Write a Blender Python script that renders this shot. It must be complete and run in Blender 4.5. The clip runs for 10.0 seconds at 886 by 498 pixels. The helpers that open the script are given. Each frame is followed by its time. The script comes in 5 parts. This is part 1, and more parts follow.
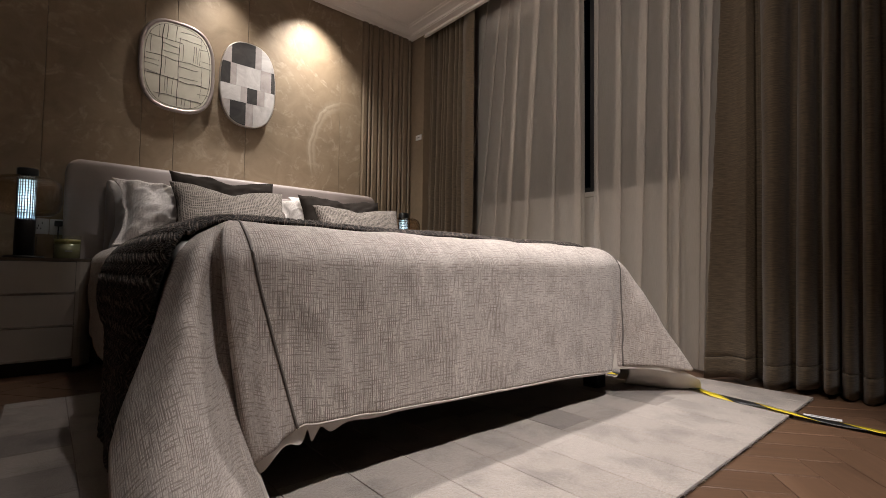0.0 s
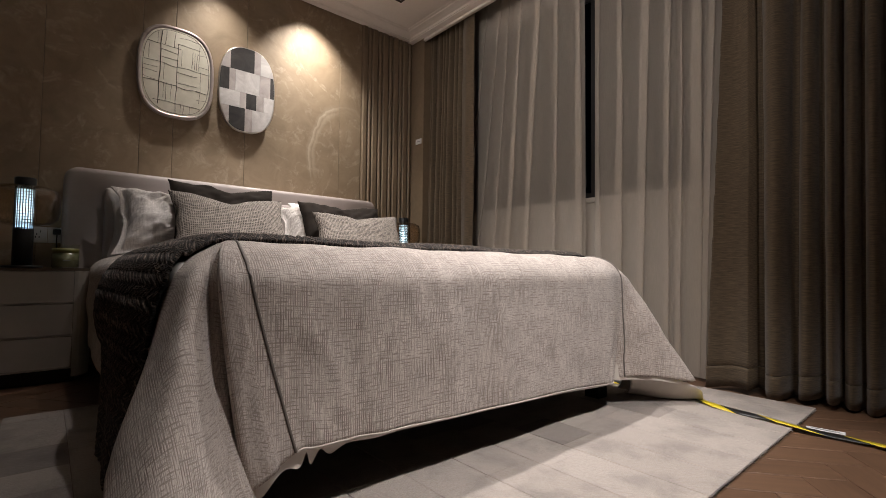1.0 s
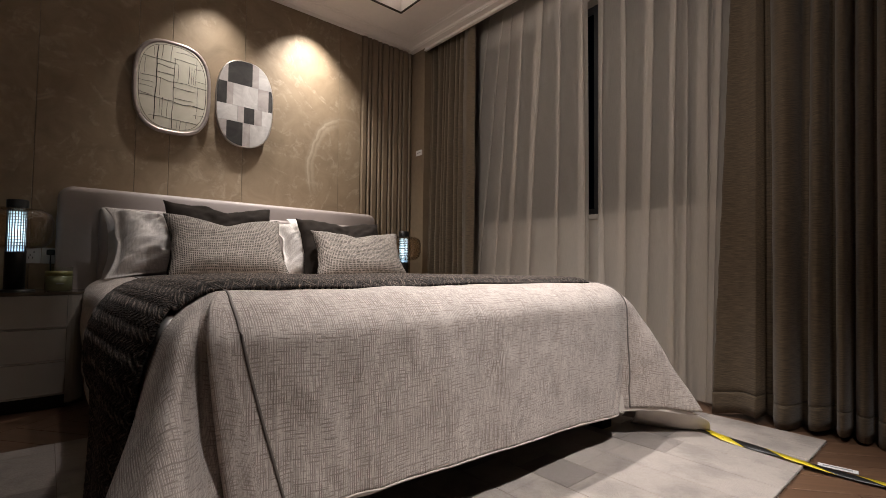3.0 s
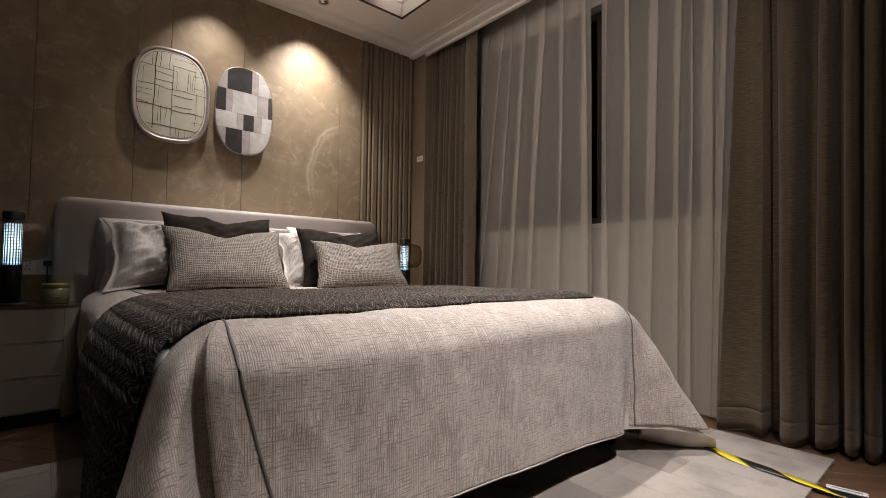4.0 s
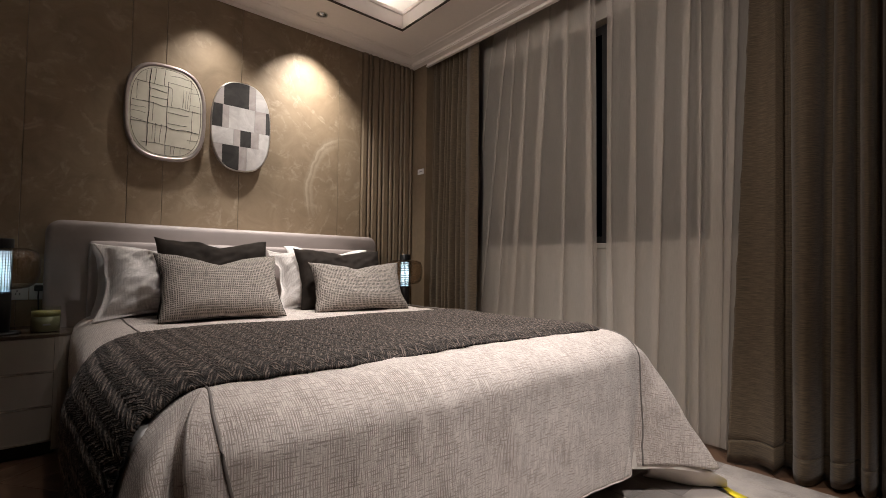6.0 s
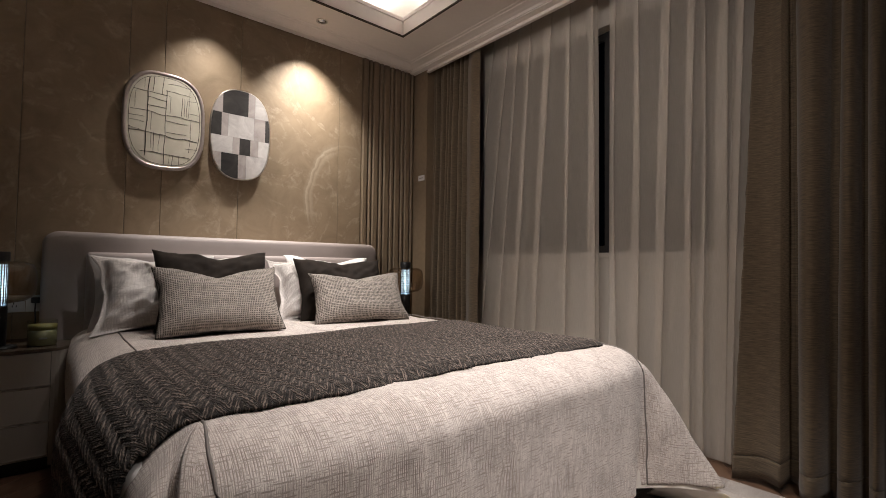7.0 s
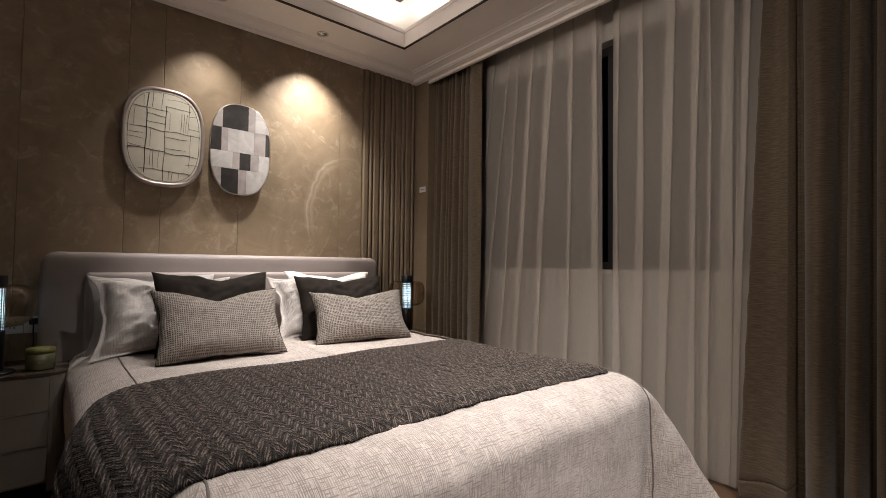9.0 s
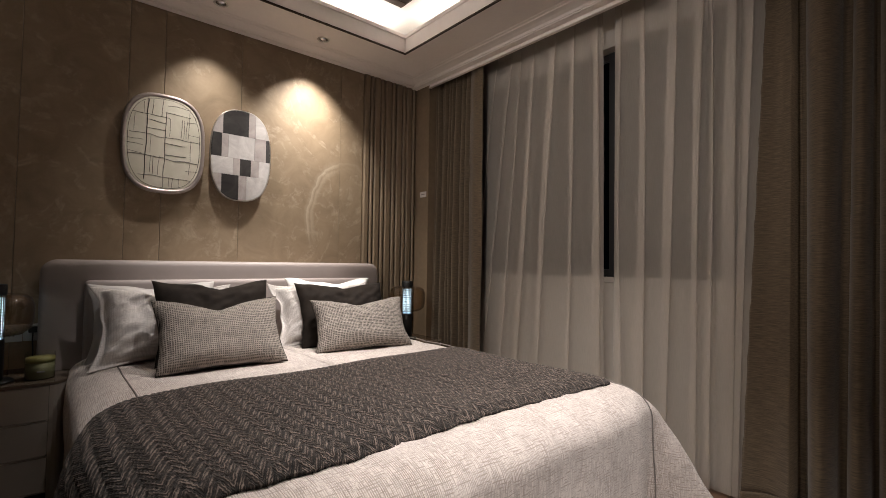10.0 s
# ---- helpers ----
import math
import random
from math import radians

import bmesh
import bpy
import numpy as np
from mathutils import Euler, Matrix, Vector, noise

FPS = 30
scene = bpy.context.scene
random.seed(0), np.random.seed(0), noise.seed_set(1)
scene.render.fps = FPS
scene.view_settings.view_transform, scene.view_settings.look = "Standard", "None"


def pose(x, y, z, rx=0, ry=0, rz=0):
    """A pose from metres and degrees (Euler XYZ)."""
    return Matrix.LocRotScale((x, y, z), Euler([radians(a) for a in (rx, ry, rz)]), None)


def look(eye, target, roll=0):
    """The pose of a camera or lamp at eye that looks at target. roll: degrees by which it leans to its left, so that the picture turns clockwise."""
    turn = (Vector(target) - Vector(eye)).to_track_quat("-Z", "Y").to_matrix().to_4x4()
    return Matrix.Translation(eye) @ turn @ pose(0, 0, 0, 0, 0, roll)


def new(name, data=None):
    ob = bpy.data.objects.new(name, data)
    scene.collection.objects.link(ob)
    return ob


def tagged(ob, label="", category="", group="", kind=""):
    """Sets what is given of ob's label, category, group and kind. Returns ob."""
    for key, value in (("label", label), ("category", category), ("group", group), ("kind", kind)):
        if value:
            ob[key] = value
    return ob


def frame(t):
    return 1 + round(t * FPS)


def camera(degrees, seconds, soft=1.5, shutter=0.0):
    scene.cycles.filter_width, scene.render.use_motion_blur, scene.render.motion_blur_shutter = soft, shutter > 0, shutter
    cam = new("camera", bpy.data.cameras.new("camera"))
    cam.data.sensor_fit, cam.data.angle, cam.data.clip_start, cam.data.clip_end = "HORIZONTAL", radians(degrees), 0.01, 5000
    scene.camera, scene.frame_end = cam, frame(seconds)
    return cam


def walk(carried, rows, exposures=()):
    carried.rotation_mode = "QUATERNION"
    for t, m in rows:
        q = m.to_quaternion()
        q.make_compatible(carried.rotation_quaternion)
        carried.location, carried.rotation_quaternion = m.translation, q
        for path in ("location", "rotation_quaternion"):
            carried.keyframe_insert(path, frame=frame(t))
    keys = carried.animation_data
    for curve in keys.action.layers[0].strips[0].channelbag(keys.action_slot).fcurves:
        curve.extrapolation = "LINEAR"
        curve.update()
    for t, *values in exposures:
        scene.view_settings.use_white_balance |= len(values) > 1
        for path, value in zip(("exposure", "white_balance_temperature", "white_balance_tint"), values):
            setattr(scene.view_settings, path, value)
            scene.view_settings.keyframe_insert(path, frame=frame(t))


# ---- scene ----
cam = camera(87.8, 10.0, soft=0.7)
PATH = [
    (0, (-0.054, -0.029, 0.523), (1.249, 1.486, 0.613), 0.7),
    (0.5, (-0.049, -0.027, 0.544), (1.253, 1.489, 0.632), 0.7),
    (1, (-0.047, -0.021, 0.572), (1.255, 1.495, 0.657), 0.6),
    (1.5, (-0.043, -0.015, 0.599), (1.259, 1.501, 0.684), 0.6),
    (2, (-0.044, -0.004, 0.631), (1.26, 1.511, 0.713), 0.6),
    (2.5, (-0.031, 0.002, 0.659), (1.269, 1.52, 0.742), 0.6),
    (4, (-0.012, 0.04, 0.755), (1.289, 1.557, 0.834), 0.7),
    (4.5, (0.0, 0.051, 0.788), (1.299, 1.57, 0.865), 0.7),
    (5, (0.011, 0.063, 0.824), (1.309, 1.583, 0.899), 0.7),
    (5.5, (0.021, 0.074, 0.857), (1.317, 1.595, 0.932), 0.7),
    (7, (0.043, 0.107, 0.951), (1.337, 1.63, 1.024), 0.7),
    (7.5, (0.038, 0.115, 0.982), (1.335, 1.636, 1.052), 0.8),
    (8, (0.047, 0.121, 1.008), (1.34, 1.646, 1.079), 0.7),
    (8.5, (0.04, 0.129, 1.035), (1.337, 1.65, 1.104), 0.7),
    (9, (0.041, 0.134, 1.063), (1.338, 1.655, 1.13), 0.7),
    (9.5, (0.042, 0.139, 1.088), (1.339, 1.661, 1.153), 0.7),
    (10, (0.037, 0.145, 1.106), (1.336, 1.664, 1.173), 0.8),
]
walk(cam, [(t, look(eye, target, roll)) for t, eye, target, roll in PATH], exposures=[(0, 0.0), (10, 0.0)])

# ---- light ----
world = bpy.data.worlds.new("night")
scene.world = world
world.use_nodes = True
world.node_tree.nodes["Background"].inputs[0].default_value = (0.02, 0.025, 0.04, 1)
world.node_tree.nodes["Background"].inputs[1].default_value = 0.15

WARM = (1.0, 0.92, 0.85)
SOFT_WARM = (1.0, 0.915, 0.87)
NEUTRAL = (1.0, 0.955, 0.94)
DOWN_TINT = (1.0, 0.935, 0.87)


def spot(name, at, aim, watts, degrees, blend, colour=WARM, radius=0.02):
    d = bpy.data.lights.new(name, "SPOT")
    d.energy, d.spot_size, d.spot_blend, d.color, d.shadow_soft_size = watts, radians(degrees), blend, colour, radius
    ob = new(name, d)
    ob.matrix_world = look(at, aim)
    return ob


SOFFIT = 2.63          # lower ceiling round the tray
TRAY_TOP = 2.90        # raised ceiling
TX0, TX1, TY0, TY1 = -0.70, 1.966, -0.55, 2.852   # opening of the tray
DOWNLIGHTS = [(0.76, 3.04), (1.413, 3.04)]
for n, (lx, ly) in enumerate(DOWNLIGHTS):
    spot("downlight_beam", (lx, ly, SOFFIT - 0.012), (lx, ly + 0.50, 0), (72, 200)[n], (78, 90)[n], 1.0, DOWN_TINT)
# strip lights on the cove's ledge, shining up onto the raised ceiling
for lx, ly, sx, sy in ((0.63, TY1 + 0.08, 2.5, 0.05), (0.63, TY0 - 0.08, 2.5, 0.05), (TX1 + 0.08, 1.15, 0.05, 3.2), (TX0 - 0.08, 1.15, 0.05, 3.2)):
    d = bpy.data.lights.new("cove_strip", "AREA")
    d.shape, d.size, d.size_y, d.energy, d.color = "RECTANGLE", sx, sy, 2.0 if lx < 0 else 8.0, SOFT_WARM
    ob = new("cove_strip", d)
    ob.matrix_world = pose(lx, ly, 2.765, 180, 0, 0)
# recessed lights of the raised ceiling, out of view, placed from the shadows round bed and rug
# the last one is an added fill spot that brightens the pillows
for lx, ly, ax, ay, az, w, wide, soft_edge in ((0.45, 1.50, 0.25, 1.70, 0, 40, 62, 1.0), (1.50, 1.60, 1.30, 1.60, 0, 352, 73, 1.0), (1.12, -0.20, 1.20, 0.56, 0, 355, 57, 1.0), (0.90, 0.95, 0.98, 2.70, 0.85, 250, 38, 1.0)):
    spot("unseen_tray_beam", (lx, ly, TRAY_TOP - 0.02), (ax, ay, az), w, wide, soft_edge, NEUTRAL, 0.03)
# an unseen spot added under the ceiling border to light the curtains evenly
spot("curtain_fill", (-0.86, 0.95, SOFFIT - 0.012), (2.5, 1.93, 1.50), 250, 62, 1.0, SOFT_WARM, 0.03)

# ---- materials ----


class Mat:
    """A small builder of node materials."""

    def __init__(self, name, rough=0.6, metal=0.0, **kw):
        self.m = bpy.data.materials.new(name)
        self.m.use_nodes = True
        self.t = self.m.node_tree
        self.b = self.t.nodes["Principled BSDF"]
        self.b.inputs["Roughness"].default_value = rough
        self.b.inputs["Metallic"].default_value = metal
        for k, v in kw.items():
            self.b.inputs[k.replace("_", " ")].default_value = v

    def node(self, kind, **props):
        n = self.t.nodes.new(kind)
        if "operation" in props:
            n.operation = props["operation"]
        if "bands_direction" in props:
            n.bands_direction = props["bands_direction"]
        if "data_type" in props:
            n.data_type = props["data_type"]
        if "blend_type" in props:
            n.blend_type = props["blend_type"]
        return n

    def link(self, a, b):
        self.t.links.new(a, b)

    def coords(self, which="Object", scale=(1, 1, 1), rot=(0, 0, 0)):
        tc = self.node("ShaderNodeTexCoord")
        mp = self.node("ShaderNodeMapping")
        mp.inputs["Scale"].default_value = scale
        mp.inputs["Rotation"].default_value = [radians(a) for a in rot]
        self.link(tc.outputs[which], mp.inputs[0])
        return mp.outputs[0]

    def noise(self, vec, scale, detail=4.0, rough=0.55, distort=0.0):
        n = self.node("ShaderNodeTexNoise")
        n.inputs["Scale"].default_value = scale
        n.inputs["Detail"].default_value = detail
        n.inputs["Roughness"].default_value = rough
        n.inputs["Distortion"].default_value = distort
        self.link(vec, n.inputs["Vector"])
        return n.outputs["Fac"]

    def wave(self, vec, scale, axis="X", distort=0.0, dscale=1.0, detail=2.0):
        n = self.node("ShaderNodeTexWave", bands_direction=axis)
        n.inputs["Scale"].default_value = scale
        n.inputs["Distortion"].default_value = distort
        n.inputs["Detail"].default_value = detail
        n.inputs["Detail Scale"].default_value = dscale
        self.link(vec, n.inputs["Vector"])
        return n.outputs["Fac"]

    def ramp(self, fac, stops):
        n = self.node("ShaderNodeValToRGB")
        e = n.color_ramp.elements
        while len(e) < len(stops):
            e.new(0.5)
        for el, (p, c) in zip(e, stops):
            el.position = p
            el.color = (*c, 1) if len(c) == 3 else c
        self.link(fac, n.inputs[0])
        return n.outputs[0]

    def maths(self, op, a, b=None, c=None):
        n = self.node("ShaderNodeMath", operation=op)
        for i, v in enumerate((a, b, c)):
            if v is None:
                continue
            if isinstance(v, (int, float)):
                n.inputs[i].default_value = v
            else:
                self.link(v, n.inputs[i])
        return n.outputs[0]

    def mix(self, fac, a, b, how="MIX"):
        n = self.node("ShaderNodeMix", data_type="RGBA", blend_type=how)
        for i, v in ((0, fac), (6, a), (7, b)):
            if isinstance(v, (int, float)):
                n.inputs[i].default_value = v
            elif isinstance(v, tuple):
                n.inputs[i].default_value = (*v, 1)
            else:
                self.link(v, n.inputs[i])
        return n.outputs[2]

    def colour(self, c):
        if isinstance(c, tuple):
            self.b.inputs["Base Color"].default_value = (*c, 1)
        else:
            self.link(c, self.b.inputs["Base Color"])

    def bump(self, height, strength=0.3, distance=0.002):
        n = self.node("ShaderNodeBump")
        n.inputs["Strength"].default_value = strength
        n.inputs["Distance"].default_value = distance
        self.link(height, n.inputs["Height"])
        self.link(n.outputs[0], self.b.inputs["Normal"])

    def random(self):
        return self.node("ShaderNodeObjectInfo").outputs["Random"]


def plain(name, c, rough=0.5, metal=0.0, var=0.12, scale=30.0, bump=0.1, **kw):
    """Paint, plastic or metal with faint mottling at two scales."""
    k = Mat(name, rough, metal, **kw)
    v = k.coords()
    n = k.maths("ADD", k.maths("MULTIPLY", k.noise(v, scale), 0.5), k.maths("MULTIPLY", k.noise(v, scale * 0.12), 0.5))
    lo, hi = tuple(x * (1 - var) for x in c), tuple(min(1, x * (1 + var)) for x in c)
    k.colour(k.ramp(n, [(0.3, lo), (0.7, hi)]))
    k.bump(k.noise(v, scale * 6), bump, 0.001)
    return k.m


def suede_wall():
    k = Mat("suede_panel", 0.62)
    k.b.inputs["Sheen Weight"].default_value = 0.15
    v = k.coords()
    r = k.random()
    off = k.node("ShaderNodeVectorMath", operation="ADD")
    cmb = k.node("ShaderNodeCombineXYZ")
    k.link(k.maths("MULTIPLY", r, 9.0), cmb.inputs[0])
    k.link(k.maths("MULTIPLY", r, 5.0), cmb.inputs[2])
    k.link(v, off.inputs[0])
    k.link(cmb.outputs[0], off.inputs[1])
    v = off.outputs[0]
    big = k.noise(v, 1.1, 4, 0.55, 2.6)
    streak = k.noise(v, 5.0, 8, 0.62, 1.4)
    base = k.ramp(streak, [(0.25, (0.195, 0.136, 0.080)), (0.75, (0.295, 0.216, 0.136))])
    swirl = k.ramp(big, [(0.47, (0, 0, 0)), (0.50, (1, 1, 1)), (0.56, (0, 0, 0))])
    fine = k.ramp(k.noise(v, 14, 6, 0.7, 0.8), [(0.45, (0, 0, 0)), (0.7, (1, 1, 1))])
    k.colour(k.mix(k.maths("MULTIPLY", k.maths("MULTIPLY", swirl, fine), 0.5), base, (0.52, 0.42, 0.31)))
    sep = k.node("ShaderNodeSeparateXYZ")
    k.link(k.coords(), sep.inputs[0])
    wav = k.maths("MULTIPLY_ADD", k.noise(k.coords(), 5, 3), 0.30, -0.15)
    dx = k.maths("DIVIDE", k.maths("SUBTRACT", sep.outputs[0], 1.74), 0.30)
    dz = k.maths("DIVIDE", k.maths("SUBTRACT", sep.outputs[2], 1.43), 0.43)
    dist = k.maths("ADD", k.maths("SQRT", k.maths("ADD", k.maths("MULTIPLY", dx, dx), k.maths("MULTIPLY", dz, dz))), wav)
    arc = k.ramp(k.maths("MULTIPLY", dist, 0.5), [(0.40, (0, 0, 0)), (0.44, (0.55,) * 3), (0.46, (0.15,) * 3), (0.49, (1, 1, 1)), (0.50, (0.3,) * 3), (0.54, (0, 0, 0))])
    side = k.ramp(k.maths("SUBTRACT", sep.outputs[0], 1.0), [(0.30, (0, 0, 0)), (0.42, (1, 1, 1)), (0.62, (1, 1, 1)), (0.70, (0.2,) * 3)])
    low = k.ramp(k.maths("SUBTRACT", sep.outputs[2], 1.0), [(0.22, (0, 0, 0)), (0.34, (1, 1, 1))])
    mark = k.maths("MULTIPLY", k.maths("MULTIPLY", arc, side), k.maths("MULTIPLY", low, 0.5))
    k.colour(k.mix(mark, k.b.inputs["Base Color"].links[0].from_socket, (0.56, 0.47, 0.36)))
    k.bump(k.noise(v, 180, 3), 0.15, 0.001)
    k.link(k.ramp(big, [(0.3, (0.5,) * 3), (0.7, (0.72,) * 3)]), k.b.inputs["Roughness"])
    return k.m


def weave(name, light, dark, fine=420.0, contrast=1.0, slub=26.0, thresh=0.52):
    """Linen with broken dark lines of slub running both ways, in cloth coordinates."""
    k = Mat(name, 0.85)
    k.b.inputs["Sheen Weight"].default_value = 0.2
    sep = k.node("ShaderNodeSeparateXYZ")
    k.link(k.coords("UV"), sep.inputs[0])
    u, w = sep.outputs[0], sep.outputs[1]

    def dashes(across, along, pitch, run, thick, salt, level):
        """Broken straight threads, one a pitch: each has its own row of dashes."""
        p = k.maths("DIVIDE", across, pitch)
        c = k.node("ShaderNodeCombineXYZ")
        k.link(k.maths("MULTIPLY", k.maths("FLOOR", p), 7.31), c.inputs[0])
        k.link(k.maths("DIVIDE", along, run), c.inputs[1])
        c.inputs[2].default_value = salt
        on = k.ramp(k.noise(c.outputs[0], 1.0, 1, 0.5), [(level - 0.05, (0, 0, 0)), (level + 0.05, (1, 1, 1))])
        off = k.maths("ABSOLUTE", k.maths("SUBTRACT", k.maths("FRACT", p), 0.5))
        return k.maths("MULTIPLY", on, k.ramp(off, [(thick, (1, 1, 1)), (thick + 0.12, (0, 0, 0))]))

    a = k.maths("MAXIMUM", dashes(u, w, 0.0054, 0.060, 0.15, 0.0, thresh - 0.09), k.maths("MULTIPLY", dashes(u, w, 0.0035, 0.028, 0.14, 5.0, thresh - 0.04), 0.8))
    b = k.maths("MAXIMUM", dashes(w, u, 0.0088, 0.034, 0.11, 9.0, thresh), k.maths("MULTIPLY", dashes(w, u, 0.0050, 0.020, 0.13, 14.0, thresh), 0.75))
    patch = k.ramp(k.noise(k.coords("UV"), slub * 0.36, 3), [(0.32, (0.42,) * 3), (0.62, (1.0,) * 3)])
    both = k.maths("MAXIMUM", k.maths("MULTIPLY", a, patch), k.maths("MULTIPLY", b, 0.85))
    soft = k.ramp(k.noise(k.coords("UV"), 7, 3), [(0.3, tuple(c * 0.93 for c in light)), (0.7, tuple(min(1, c * 1.05) for c in light))])
    k.colour(k.mix(k.maths("MULTIPLY", both, contrast), soft, dark))
    th = k.maths("ADD", k.wave(k.coords("UV"), fine, "X"), k.wave(k.coords("UV"), fine, "Y"))
    k.bump(k.maths("ADD", k.maths("MULTIPLY", th, 0.35), k.maths("MULTIPLY", both, -1.2)), 0.5, 0.0016)
    return k.m


def basket(name, light, dark):
    """Coarse open weave of pale yarn on dark ground, in cloth coordinates."""
    k = Mat(name, 0.9)
    sep = k.node("ShaderNodeSeparateXYZ")
    bend = k.noise(k.coords("UV"), 14, 2)
    k.link(k.coords("UV"), sep.inputs[0])
    def yarn(across, along, pitch, salt):
        """Pale yarns of uneven strength, a little wavy, one a pitch."""
        p = k.maths("ADD", k.maths("DIVIDE", across, pitch), k.maths("MULTIPLY", bend, 0.3))
        c = k.node("ShaderNodeCombineXYZ")
        k.link(k.maths("MULTIPLY", k.maths("FLOOR", p), 5.7), c.inputs[0])
        k.link(k.maths("MULTIPLY", along, 38.0), c.inputs[1])
        c.inputs[2].default_value = salt
        power = k.ramp(k.noise(c.outputs[0], 1.0, 2), [(0.32, (0.34,) * 3), (0.62, (1,) * 3)])
        off = k.maths("ABSOLUTE", k.maths("SUBTRACT", k.maths("FRACT", p), 0.5))
        return k.maths("MULTIPLY", k.ramp(off, [(0.15, (1,) * 3), (0.36, (0,) * 3)]), power)
    lu = yarn(sep.outputs[0], sep.outputs[1], 0.0086, 0.0)
    lw = yarn(sep.outputs[1], sep.outputs[0], 0.0088, 3.0)
    m = k.maths("MAXIMUM", lu, lw)
    k.colour(k.mix(k.maths("MULTIPLY", m, 0.9), dark, light))
    k.bump(m, 0.7, 0.003)
    return k.m


def drape_cloth():
    k = Mat("drape_cloth", 0.8)
    k.b.inputs["Sheen Weight"].default_value = 0.25
    v = k.coords("UV", (22, 240, 1))
    n = k.noise(v, 1.0, 4, 0.65)
    k.colour(k.ramp(n, [(0.34, (0.056, 0.038, 0.021)), (0.66, (0.145, 0.101, 0.058))]))
    k.bump(n, 0.5, 0.002)
    return k.m


def sheer_cloth():
    k = Mat("sheer_cloth", 0.9)
    v = k.coords("UV", (520, 16, 1))
    n = k.noise(v, 1.0, 3, 0.6)
    k.colour(k.ramp(n, [(0.3, (0.66, 0.58, 0.50)), (0.7, (0.80, 0.71, 0.62))]))
    out = k.t.nodes["Material Output"]
    tr = k.node("ShaderNodeBsdfTransparent")
    tl = k.node("ShaderNodeBsdfTranslucent")
    tl.inputs[0].default_value = (0.6, 0.56, 0.5, 1)
    m1 = k.node("ShaderNodeMixShader")
    m1.inputs[0].default_value = 0.3
    k.link(k.b.outputs[0], m1.inputs[1])
    k.link(tl.outputs[0], m1.inputs[2])
    m2 = k.node("ShaderNodeMixShader")
    m2.inputs[0].default_value = 0.38
    k.link(tr.outputs[0], m2.inputs[1])
    k.link(m1.outputs[0], m2.inputs[2])
    k.link(m2.outputs[0], out.inputs[0])
    return k.m


def glass(name, colour, rough=0.02, gloss=1.0, edge=2.5):
    """Thin glass: tinted see-through with a mirror-like sheen at grazing angles."""
    k = Mat(name, rough)
    out = k.t.nodes["Material Output"]
    tr = k.node("ShaderNodeBsdfTransparent")
    tr.inputs[0].default_value = (*colour, 1)
    gl = k.node("ShaderNodeBsdfGlossy")
    gl.inputs["Roughness"].default_value = rough
    fr = k.node("ShaderNodeLayerWeight")
    fr.inputs[0].default_value = 0.35
    mx = k.node("ShaderNodeMixShader")
    k.link(k.maths("MULTIPLY_ADD", k.maths("POWER", fr.outputs["Facing"], edge), 0.7 * gloss, 0.04 * gloss), mx.inputs[0])
    k.link(tr.outputs[0], mx.inputs[1])
    k.link(gl.outputs[0], mx.inputs[2])
    k.link(mx.outputs[0], out.inputs[0])
    return k.m


def oak_floor(joined=False):
    k = Mat("brown_oak", 0.36)
    r = k.node("ShaderNodeNewGeometry").outputs["Random Per Island"] if joined else k.random()
    v = k.coords("Object", (1.2, 22, 6))
    off = k.node("ShaderNodeVectorMath", operation="ADD")
    cmb = k.node("ShaderNodeCombineXYZ")
    for i in range(3):
        k.link(k.maths("MULTIPLY", r, 37.0 + i * 11), cmb.inputs[i])
    k.link(v, off.inputs[0])
    k.link(cmb.outputs[0], off.inputs[1])
    g = k.noise(off.outputs[0], 1.6, 6, 0.6, 0.9)
    c = k.ramp(g, [(0.25, (0.085, 0.045, 0.026)), (0.55, (0.135, 0.074, 0.043)), (0.8, (0.165, 0.095, 0.058))])
    k.colour(k.mix(1.0, c, k.ramp(r, [(0.0, (0.8,) * 3), (1.0, (1.12,) * 3)]), "MULTIPLY"))
    k.bump(g, 0.25, 0.001)
    return k.m


def rug_pile(uneven):
    """Cut pile; uneven patches differ more from one another."""
    k = Mat("rug_pile", 0.95)
    k.b.inputs["Sheen Weight"].default_value = 0.3
    v = k.coords()
    r = k.random()
    c = k.ramp(r, [(0.0, (0.375, 0.322, 0.283)), (0.5, (0.40, 0.345, 0.304)), (0.7, (0.37, 0.318, 0.280)), (0.85, (0.36 - 0.09 * uneven, 0.308 - 0.08 * uneven, 0.270 - 0.07 * uneven)), (1.0, (0.36 - 0.15 * uneven, 0.31 - 0.13 * uneven, 0.272 - 0.11 * uneven))])
    blot = k.ramp(k.noise(v, 6, 4, 0.6), [(0.36, (0.74,) * 3), (0.52, (1.04,) * 3)])
    grain = k.ramp(k.noise(v, 170, 3, 0.7), [(0.3, (0.74,) * 3), (0.7, (1.14,) * 3)])
    k.colour(k.mix(1.0, k.mix(1.0, c, blot, "MULTIPLY"), grain, "MULTIPLY"))
    k.bump(k.noise(v, 300, 2), 0.8, 0.004)
    return k.m


